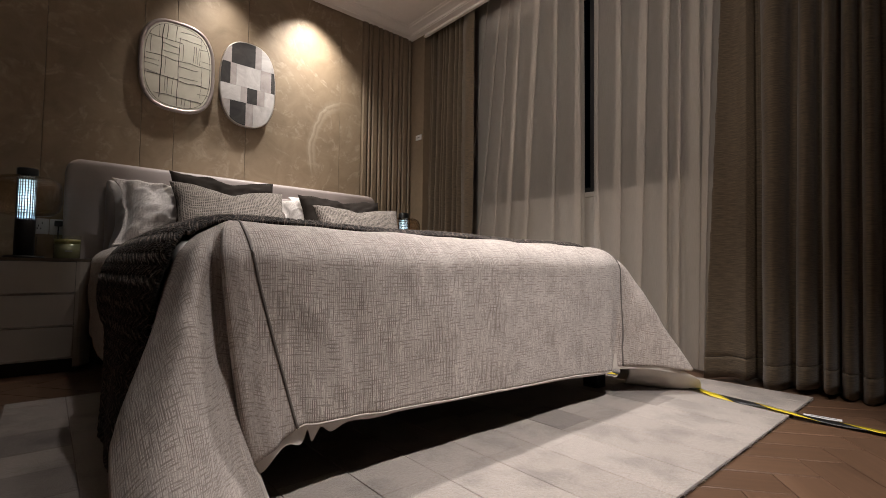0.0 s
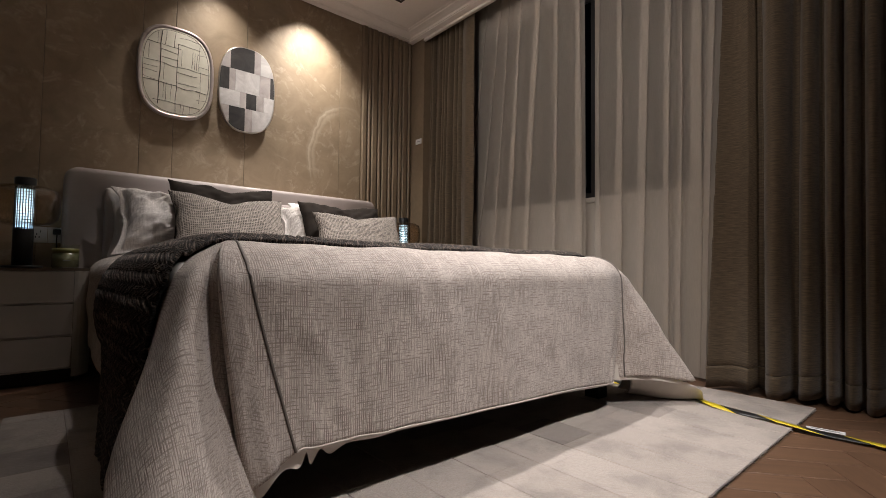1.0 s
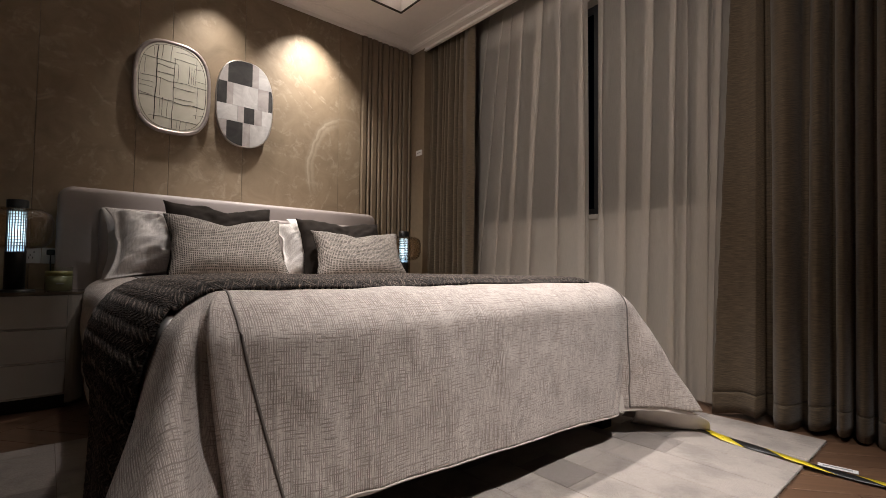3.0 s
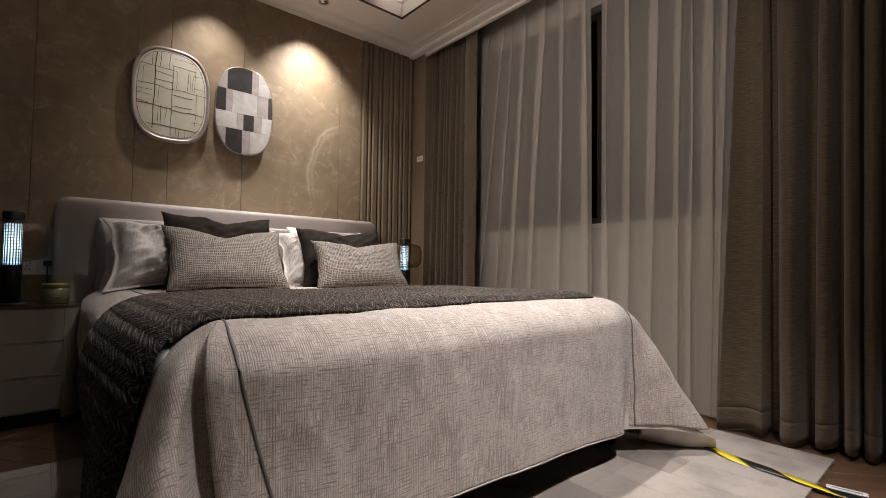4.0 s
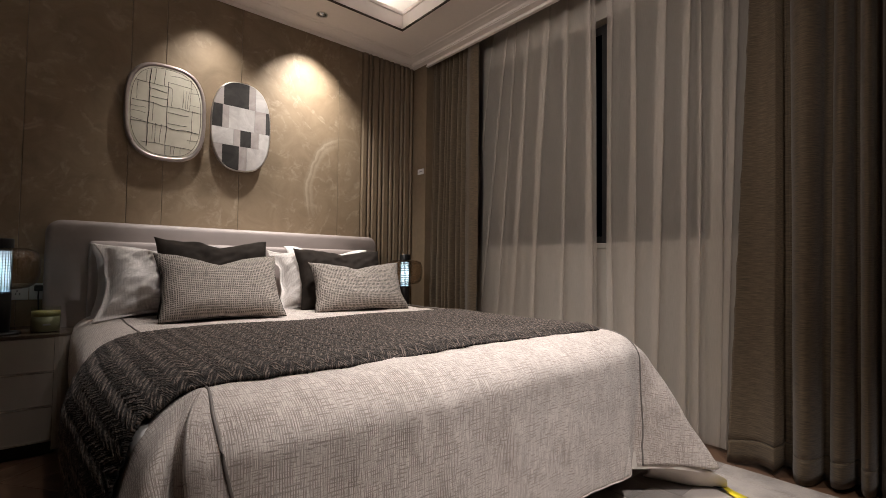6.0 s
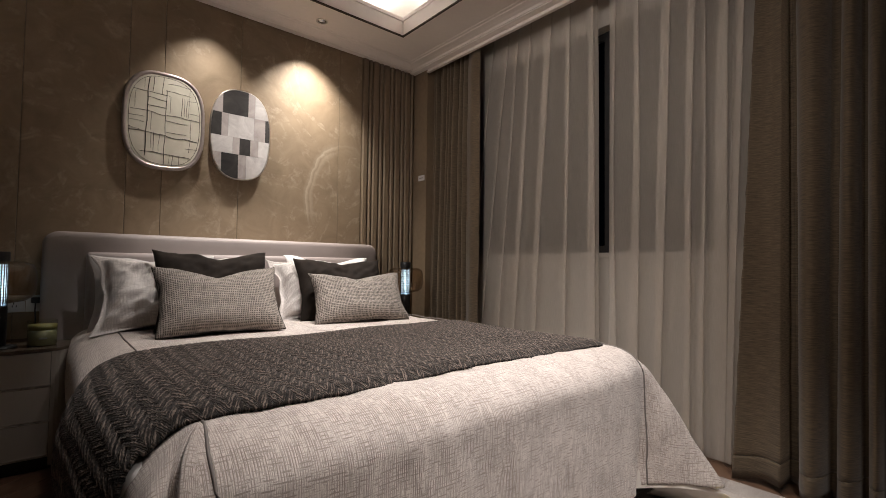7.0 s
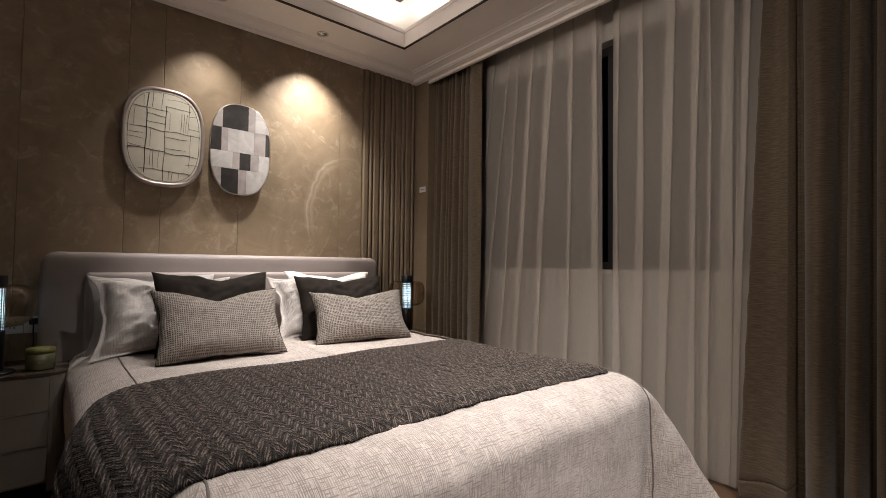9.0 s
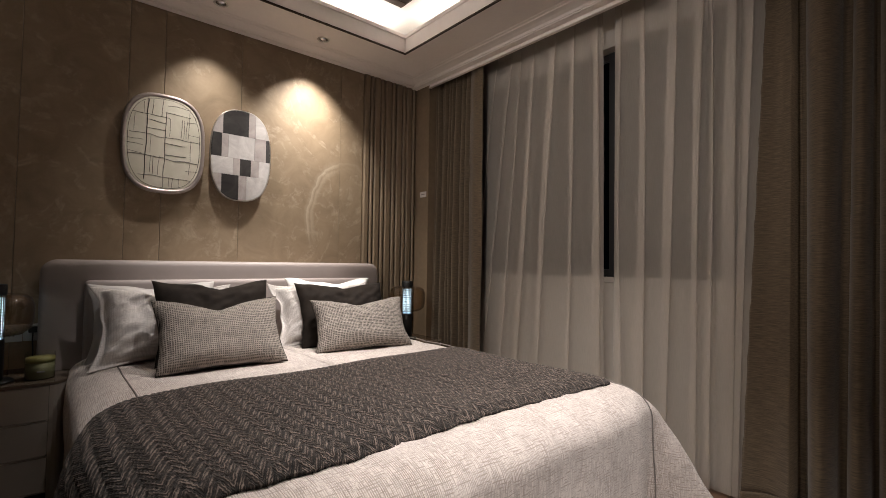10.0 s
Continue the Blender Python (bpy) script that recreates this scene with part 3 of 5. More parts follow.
def drape(name, folds, x, deep, hem, label, seed, flat_edge, nz=64):
    """A heavy curtain. folds: the places (at the rail, at the hem) of the valleys between its folds; the last fold is the flat leading edge."""
    zs = np.sort(np.concatenate([np.linspace(hem, RAIL, nz), [hem + 0.096, hem + 0.100, hem + 0.104]]))[::-1]
    f = (RAIL - zs) / (RAIL - hem)
    cols_x, cols_y = [], []
    for n, ((a0, a1), (b0, b1)) in enumerate(zip(folds, folds[1:])):
        last = n == len(folds) - 2
        rnd = random.Random(n * 3.7 + seed)
        d, skew, power = deep * rnd.uniform(0.75, 1.15), rnd.uniform(0.8, 1.3), rnd.uniform(0.45, 0.6)
        gap = rnd.uniform(0.07, 0.16)
        steps = 26 if last else 22
        for k in range(steps + (1 if last else 0)):
            e = k / steps
            a, b = a0 + (a1 - a0) * f, b0 + (b1 - b0) * f
            if last:
                bulge = np.full_like(f, 0.62 + 0.38 * min(1.0, e * 9) - 0.22 * math.sin(e * 5.0 + seed) * (e > 0.05)) * flat_edge
                if k < 4:
                    bulge = bulge * 0 - 0.30
            else:
                inner = min(1.0, max(0.0, (e - gap) / (1 - 2 * gap)))
                bulge = np.full_like(f, math.sin(math.pi * inner ** skew) ** power if 0 < inner < 1 else -0.30)
            cols_x.append(x + 0.5 * deep - d * bulge * (0.72 + 0.28 * f))
            cols_y.append(a + (b - a) * e)
    X, Y = np.array(cols_x).T, np.array(cols_y).T
    Z = np.repeat(zs[:, None], X.shape[1], axis=1)
    puck = np.array([[wob(yy * 6 + seed, zz * 9, seed) + 0.6 * wob(yy * 14, zz * 26, seed + 4) for yy, zz in zip(ry, rz)] for ry, rz in zip(Y, Z)])
    X = X + 0.0045 * puck + 0.006 * np.sin(Z * 2.1 + Y * 9 + seed)
    X = X + 0.004 * (np.abs(Z - hem - 0.100) < 0.001) - 0.002 * (Z < hem + 0.098)
    Y[:, -1] += 0.0015 * np.sin(zs * 31 + seed) + 0.001 * np.sin(zs * 83)
    Z = Z + (0.012 * np.sin(Y * 21 + seed)) * (f[:, None] ** 8)
    ds = np.sqrt(np.diff(X, axis=1) ** 2 + np.diff(Y, axis=1) ** 2).mean(axis=0)
    U = np.repeat(np.concatenate([[0], np.cumsum(ds)])[None], len(zs), axis=0)
    base = tagged(empty(name, (x, float(Y.mean()), hem)), label, "curtain", "window curtains")
    pos, uv = np.stack([X, Y, Z], -1), np.stack([U, Z], -1)
    cut, low = X.shape[1] - 27, int(np.argmin(np.abs(zs - hem - 0.100)))
    sheet("cloth", pos[:low + 1, :cut + 1], uv[:low + 1, :cut + 1], M_DRAPE, base, 0.003)
    sheet("leading_edge", pos[:low + 1, cut:], uv[:low + 1, cut:], M_DRAPE, base, 0.003, "flat leading edge")
    sheet("hem", pos[low:], uv[low:], M_DRAPE, base, 0.003, "stitched hem")
    return base


def sheer(y0, y1, ridges, x, seed, nz=44):
    """A thin curtain between two edges (each at the rail and at the hem) that doubles over itself at each ridge (rail, hem, width)."""
    zs = np.linspace(RAIL, 0.018, nz)
    rows_x, rows_y = [], []
    for z in zs:
        f = (RAIL - z) / (RAIL - 0.018)
        drift = 0.006 * math.sin(z * 2.4 + seed)
        edge0, edge1 = y0[0] + (y0[1] - y0[0]) * f, y1[0] + (y1[1] - y1[0]) * f
        line = [(x, edge0)]
        for n, (top, low, wide) in enumerate(ridges):
            y = top + (low - top) * f + drift * math.sin(n * 2.3)
            w = 1.35 * wide * (0.72 + 0.28 * f) * (0.85 + 0.25 * math.sin(n * 1.9 + z * 1.3 + seed))
            line += [(x + 0.006, y - 0.75 * w), (x + 0.006, y + 0.40 * w), (x + 0.001, y + 0.5 * w), (x - 0.002, y + 0.10 * w), (x - 0.004, y - 0.42 * w), (x - 0.008, y - 0.5 * w), (x - 0.012, y - 0.30 * w), (x - 0.004, y + 0.85 * w)]
        line.append((x, edge1))
        pts = spline(line, 4)
        rows_x.append(pts[:, 0])
        rows_y.append(pts[:, 1])
    X, Y = np.array(rows_x), np.array(rows_y)
    Z = np.repeat(zs[:, None], X.shape[1], axis=1)
    X = X + 0.006 * np.sin(Y * 37 + Z * 1.5 + seed)
    ds = np.sqrt(np.diff(X, axis=1) ** 2 + np.diff(Y, axis=1) ** 2).mean(axis=0)
    U = np.repeat(np.concatenate([[0], np.cumsum(ds)])[None], nz, axis=0)
    base = tagged(empty("sheer_curtain", (x, float(Y.mean()), 0.018)), "thin off-white sheer curtain in soft folds", "curtain", "sheer curtains")
    sheet("cloth", np.stack([X, Y, Z], -1), np.stack([U, Z], -1), M_SHEER, base)
    return base


# valleys from the wall return towards the window; the flat edge comes last
LEFT_FOLDS = [(y, y + lean) for y, lean in ((3.110, 0.0), (3.076, 0.004), (3.043, 0.0), (2.999, 0.003), (2.950, 0.004), (2.910, -0.004), (2.868, 0.0), (2.814, 0.003), (2.760, 0.004), (2.706, -0.004), (2.540, -0.008))]
drape("drape", LEFT_FOLDS, 2.482, 0.090, 0.016, "brown ribbed blackout curtain gathered in tight folds", 1.4, 0.95)
RIGHT_FOLDS = [(-0.58, -0.56), (-0.42, -0.40), (-0.30, -0.28), (-0.16, -0.12), (-0.04, 0.0), (0.06, 0.10), (0.185, 0.225), (0.250, 0.303), (0.318, 0.368), (0.386, 0.424), (0.470, 0.532), (0.644, 0.654), (0.735, 0.872)]
drape("drape", RIGHT_FOLDS, 2.482, 0.095, 0.016, "brown ribbed blackout curtain in deep folds to the floor", 5.1, 0.80)
sheer((1.622, 1.604), (2.72, 2.98), [(1.662, 1.668, 0.050), (1.823, 1.880, 0.040), (1.983, 2.135, 0.046), (2.137, 2.322, 0.040), (2.255, 2.470, 0.030), (2.340, 2.660, 0.026), (2.475, 2.830, 0.022)], 2.557, 1.3)
sheer((0.70, 0.78), (1.545, 1.547), [(0.835, 0.925, 0.034), (0.915, 0.966, 0.044), (1.010, 1.045, 0.024), (1.068, 1.127, 0.044), (1.200, 1.276, 0.046), (1.372, 1.400, 0.046), (1.515, 1.517, 0.034)], 2.557, 4.0)

# ---- bed ----
bed = tagged(empty("bed", (1.0, 2.1, 0)), "double bed with a taupe upholstered headboard on dark legs", "bed")


def round_rect(x0, x1, z0, z1, r, n=8):
    pts = [(x0, z0), (x1, z0)]
    for cx, a0 in ((x1 - r, 0), (x0 + r, 90)):
        for i in range(n + 1):
            a = radians(a0 + 90 * i / n)
            pts.append((cx + r * math.cos(a), z1 - r + r * math.sin(a)))
    return pts


bm = prism(round_rect(0.005, 1.955, 0.10, 1.105, 0.07), "y", 3.135, 3.285)
bmesh.ops.bevel(bm, geom=[e for e in bm.edges if abs(e.verts[0].co.y - e.verts[1].co.y) < 1e-5], offset=0.03, segments=4, affect="EDGES", profile=0.5)
part("headboard", bm, M_HEAD, bed, "taupe leather headboard with rounded corners", smooth=True)
part("cushion", box(0.18, 1.80, 3.085, 3.14, 0.40, 1.0, 0.025, 3), M_HEAD, bed, "taupe padded back panel", smooth=True)
part("base", box(0.14, 1.86, 1.07, 3.13, 0.14, 0.33, 0.02, 2), M_BASE, bed, "dark upholstered bed base")
part("mattress", box(0.15, 1.85, 1.09, 3.085, 0.33, 0.585, 0.05, 3), M_COTTON, bed, "white mattress", smooth=True)
for lx, ly in ((0.17, 1.10), (1.79, 1.07), (0.17, 3.0), (1.79, 3.0)):
    part("leg", box(lx, lx + 0.07, ly, ly + 0.07, 0.0, 0.141, 0.004), M_BLACK, bed, "black block leg")

# coverlet: stations round the bed from the head's one side over the foot to the other:
# top edge (x, y), side (x, y), hem (x, y, z), how late it flares
STATIONS = [
    ((0.30, 3.06), (0.12, 3.06), (0.13, 3.06, 0.20), 1.15),
    ((0.30, 2.60), (0.110, 2.60), (0.115, 2.60, 0.20), 1.15),
    ((0.30, 2.10), (0.115, 2.10), (0.115, 2.10, 0.18), 1.15),
    ((0.30, 1.60), (0.13, 1.58), (0.12, 1.52, 0.20), 1.15),
    ((0.30, 1.32), (0.16, 1.24), (0.11, 1.16, 0.22), 1.15),
    ((0.29, 1.20), (0.185, 1.08), (0.035, 0.90, 0.215), 1.0),
    ((0.28, 1.15), (0.195, 1.02), (0.07, 0.70, 0.035), 1.1),
    ((0.275, 1.13), (0.205, 1.00), (0.26, 0.77, 0.022), 2.8),
    ((0.272, 1.12), (0.217, 0.995), (0.30, 1.02, 0.10), 1.3),
    ((0.274, 1.12), (0.208, 0.955), (0.268, 0.922, 0.125), 1.3),
    ((0.285, 1.12), (0.258, 0.955), (0.367, 0.935, 0.178), 1.15),
    ((0.36, 1.12), (0.33, 0.955), (0.41, 0.945, 0.178), 1.15),
    ((0.48, 1.12), (0.48, 0.965), (0.50, 0.95, 0.172), 1.15),
    ((0.75, 1.12), (0.75, 0.965), (0.75, 0.955, 0.160), 1.15),
    ((1.06, 1.12), (1.06, 0.965), (1.06, 0.955, 0.150), 1.15),
    ((1.40, 1.12), (1.40, 0.965), (1.40, 0.955, 0.138), 1.15),
    ((1.66, 1.12), (1.67, 0.970), (1.68, 0.955, 0.120), 1.15),
    ((1.76, 1.12), (1.80, 0.985), (1.765, 0.985, 0.118), 1.15),
    ((1.80, 1.13), (1.84, 0.995), (1.795, 0.955, 0.128), 1.15),
    ((1.80, 1.14), (1.85, 1.01), (1.90, 0.875, 0.128), 1.0),
    ((1.80, 1.16), (1.855, 1.03), (2.045, 0.785, 0.105), 1.0),
    ((1.79, 1.20), (1.865, 1.09), (2.06, 0.84, 0.12), 1.0),
    ((1.77, 1.36), (1.88, 1.31), (2.03, 1.18, 0.15), 1.1),
    ((1.76, 1.80), (1.89, 1.80), (1.97, 1.78, 0.18), 1.15),
    ((1.76, 2.40), (1.89, 2.40), (1.94, 2.40, 0.20), 1.15),
    ((1.76, 3.06), (1.89, 3.06), (1.92, 3.06, 0.20), 1.15),
]
SEAM_L, SEAM_R = 10, 18
TOP = 0.628
STEP = 14


def drop(v, t, e, h, late, r=0.105, lower=0.0, inside=0.0):
    """Place at v (0 top edge, 1 hem) on the hanging part at a station."""
    a = math.pi / 2 * min(1.0, v / 0.3)
    s, l = math.sin(a), max(0.0, (v - 0.12) / 0.88) ** late
    xy = t + (e - t) * s + (h[:2] - e) * l
    if v <= 0.3:
        z = TOP - r * (1 - math.cos(a))
    else:
        z = (TOP - r) + (h[2] - lower - TOP + r) * (v - 0.3) / 0.7
    return np.array([xy[0], xy[1], z - inside])


flat = spline([(*t, *e, *h, late) for t, e, h, late in STATIONS], STEP)
ROWS_TOP, ROWS_DROP = 10, 48
grid, uvs = [], []
for n_st, st in enumerate(flat):
    t, e, h = st[:2], st[2:4], st[4:7]
    foot = 9.6 * STEP <= n_st <= 18.2 * STEP
    spine = np.array([1.04, min(3.06, max(1.45, t[1]))])
    col, cuv = [], []
    for k in range(ROWS_TOP):
        f = k / ROWS_TOP
        p = spine + (t - spine) * f
        z = TOP + 0.008 * wob(p[0] * 3, p[1] * 3, 0.3) * min(1, 3 * (1 - f)) + 0.006 * wob(p[0] * 9, p[1] * 9, 1.3)
        col.append((p[0], p[1], z))
        cuv.append(tuple(p))
    prev, dist = None, 0.0
    way = np.array([0.0, -1.0]) if foot else (h[:2] - t) / max(1e-6, np.linalg.norm(h[:2] - t))
    for k in range(ROWS_DROP + 1):
        v = k / ROWS_DROP
        p = drop(v, t, e, h, st[7])
        if prev is not None:
            dist += np.linalg.norm(p - prev)
        prev = p
        q = t + way * dist
        amp = min(1.0, v * 3)
        out = 0.008 * wob(q[0] * 5, q[1] * 3, 4.0) + 0.004 * wob(q[0] * 14, q[1] * 6, 9.0) + 0.006 * wob(q[0] * 9 + 3, q[1] * 2, 2.0) * v
        crease = max(0.0, 1 - 6 * abs(wob(q[0] * 5 + 0.4 * q[1], q[1] * 2.5, 7.0)))
        out += 0.007 * crease * (0.4 + 0.6 * (1 - v))
        for dx, dz, lean, deep in ((1.70, 0.20, 0.55, 0.016), (1.845, 0.25, 0.75, 0.007), (0.62, 0.40, 0.5, 0.006), (1.30, 0.24, -0.4, 0.006), (1.02, 0.44, 0.9, 0.008)):
            out -= deep * math.exp(-(((p[0] - dx) - lean * (p[2] - dz)) / 0.020) ** 2 - ((p[2] - dz) / 0.065) ** 2)
        p = p.copy()
        p[:2] += way * out * amp
        p[2] += 0.006 * wob(q[0] * 9, q[1] * 9, 1.3) * (1 - amp)
        col.append(tuple(p))
        cuv.append((p[0], q[1]) if foot else tuple(q))
    grid.append(col)
    uvs.append(cuv)
grid, uvs = np.array(grid), np.array(uvs)
coverlet = tagged(empty("coverlet", (1.0, 1.5, 0.6)), "beige slubbed linen coverlet draped over the bed", "bedspread")
sheet("cloth", grid, uvs, M_COVER, coverlet, 0.006)
# white lining that shows under the hem
lin = []
for i, st in enumerate(flat):
    t, e, h = st[:2], st[2:4], st[4:7].copy()
    left = max(0.0, 1 - abs(i - 10.5 * STEP) / (2.2 * STEP))
    low = 0.009 + left * (0.022 + 0.016 * math.sin(i * 0.55))
    h[:2] = h[:2] + (np.array([1.04, 1.6]) - h[:2]) * 0.022
    lin.append([drop(v, t, e, h, st[7], lower=low, inside=0.003) for v in np.linspace(0.86, 1.0, 12)])
lin = np.array(lin)
lin[:, :, 2] = np.maximum(lin[:, :, 2], 0.016)
sheet("lining", lin, lin[:, :, :2], M_LINING, coverlet, 0.0, "pale satin lining under the hem")
# the padded lining that spills out under the corner onto the rug
upper = spline([(1.80, 0.965, 0.140), (1.90, 0.890, 0.138), (1.99, 0.828, 0.112), (2.030, 0.806, 0.100), (2.025, 0.85, 0.095), (1.98, 1.10, 0.090)], 10)
lower = spline([(1.95, 1.03, 0.022), (1.99, 0.95, 0.019), (2.035, 0.865, 0.018), (2.125, 0.772, 0.020), (2.075, 0.86, 0.020), (2.00, 1.10, 0.022)], 10)
bag = []
for i, (a, b) in enumerate(zip(upper, lower)):
    row = []
    for v in np.linspace(0, 1, 14):
        q = a + (b - a) * v
        puff = math.sin(math.pi * v ** 0.8)
        q = q + np.array([0.010, -0.024, 0.0]) * puff + np.array([0.3, -0.5, 0.6]) * 0.010 * puff * wob(i * 0.16, v * 2.2, 3.0)
        q[2] = max(q[2], 0.0165)
        row.append(q)
    bag.append(row)
bag = np.array(bag)
sheet("lining", bag, bag[:, :, :2], M_LINING, coverlet, 0.004, "padded satin lining spilling from the corner")


def surface_line(i):
    pts = []
    for k in range(ROWS_TOP, ROWS_TOP + ROWS_DROP + 1):
        pts.append(tuple(grid[i, k] + np.array([0, -0.0035, 0.002])))
    return pts


for s_i, xx in ((SEAM_L, 0.285), (SEAM_R, 1.825)):
    top = [(xx, y, TOP + 0.004 + 0.006 * wob(xx * 9, y * 9, 1.3)) for y in np.linspace(2.95, 1.16, 26)]
    part("piping", tube(top + surface_line(s_i * STEP), 0.0034, 6), M_PIPE, coverlet, "dark taupe piping", smooth=True)
hem = [tuple(grid[i, -1] + np.array([0, -0.002, 0.0])) for i in range(SEAM_L * STEP, SEAM_R * STEP + 1, 2)]
part("hem_roll", tube(hem, 0.0030, 6), M_COVER, coverlet, smooth=True)

# knitted throw lying across the bed and hanging over both sides
NU, NW = 460, 150
cross = [(0.075, 0.05), (0.08, 0.25), (0.082, 0.42), (0.105, 0.525), (0.155, 0.590), (0.23, 0.628), (0.33, 0.637), (0.6, 0.638), (1.0, 0.638), (1.4, 0.638), (1.72, 0.636), (1.82, 0.618), (1.885, 0.565), (1.925, 0.48), (1.96, 0.36), (1.985, 0.28)]
line = spline(cross, 40)
seg = np.concatenate([[0], np.cumsum(np.linalg.norm(np.diff(line, axis=0), axis=1))])
us = np.linspace(0, seg[-1], NU)
cx, cz = np.interp(us, seg, line[:, 0]), np.interp(us, seg, line[:, 1])
tx, tz = np.gradient(cx, us), np.gradient(cz, us)
W = np.linspace(0, 1, NW)
pos, tuv, ridge = np.zeros((NU, NW, 3)), np.zeros((NU, NW, 2)), np.zeros((NU, NW))
for i in range(NU):
    hang = max(0.0, 0.60 - cz[i])
    ya = 1.145 + 0.012 * math.sin(us[i] * 5) + 0.004 * math.sin(us[i] * 60) + (-0.8 * min(max(0.0, 0.638 - cz[i]), 0.06) if cx[i] < 1 else 0)
    yb = 2.00 + 0.07 * min(1, max(0, (cx[i] - 0.2) / 1.5)) + 0.008 * math.sin(us[i] * 7 + 1) + (-1.7 * min(hang, 0.25) if cx[i] < 1 else 0.06 * hang)
    y = ya + (yb - ya) * W
    col = us[i] / 0.056
    a = np.abs((col % 1.0) - 0.5) * 2
    jit = np.array([wob(us[i] * 9, q * 9, 5.0) for q in y])
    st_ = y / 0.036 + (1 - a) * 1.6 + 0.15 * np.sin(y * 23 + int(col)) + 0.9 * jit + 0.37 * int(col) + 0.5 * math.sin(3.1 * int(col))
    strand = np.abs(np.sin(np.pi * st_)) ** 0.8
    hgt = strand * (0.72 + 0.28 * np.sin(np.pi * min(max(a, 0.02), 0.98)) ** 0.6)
    edge = np.minimum(1, np.minimum(W, 1 - W) * 14)
    off = 0.005 + 0.011 * hgt * (0.4 + 0.6 * edge) + 0.003 * np.sin(us[i] * 9 + y * 6) - 0.012 * np.clip(1 - W * 26, 0, 1) * (cz[i] > 0.6)
    fold = 0.02 * hang * np.sin(y * 15 + 1)
    snug = 0.042 * min(1.0, max(0.0, (0.645 - cz[i]) / 0.12)) * np.clip((1.62 - y) / 0.55, 0, 1)
    pos[i, :, 0] = cx[i] - tz[i] * off - (fold - snug if cx[i] < 1 else -fold)
    pos[i, :, 1] = y
    pos[i, :, 2] = cz[i] + tx[i] * off
    tuv[i, :, 0], tuv[i, :, 1] = us[i], y
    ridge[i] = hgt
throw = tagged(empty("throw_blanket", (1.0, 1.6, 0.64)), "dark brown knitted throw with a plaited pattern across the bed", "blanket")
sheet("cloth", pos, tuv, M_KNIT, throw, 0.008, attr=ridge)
rnd = random.Random(9)
bm = bmesh.new()
for i in range(4, NU - 4, 2):
    p = pos[i, 0] + np.array([0, 0.006, 0.001])
    out = Vector((rnd.uniform(-0.4, 0.4), -1, -0.25 + rnd.uniform(-0.15, 0.25))).normalized() * rnd.uniform(0.010, 0.018)
    side = Vector((0.0028, 0, 0))
    a, b = Vector(p), Vector(p) + out
    up = Vector((0, 0, 0.0028))
    base_ring = [bm.verts.new(a + d) for d in (side, up, -side, -up)]
    tip = bm.verts.new(b)
    for k in range(4):
        bm.faces.new((base_ring[k], base_ring[(k + 1) % 4], tip))
part("fringe", bm, M_KNIT, throw, "short knotted fringe")

# ---- pillows ----


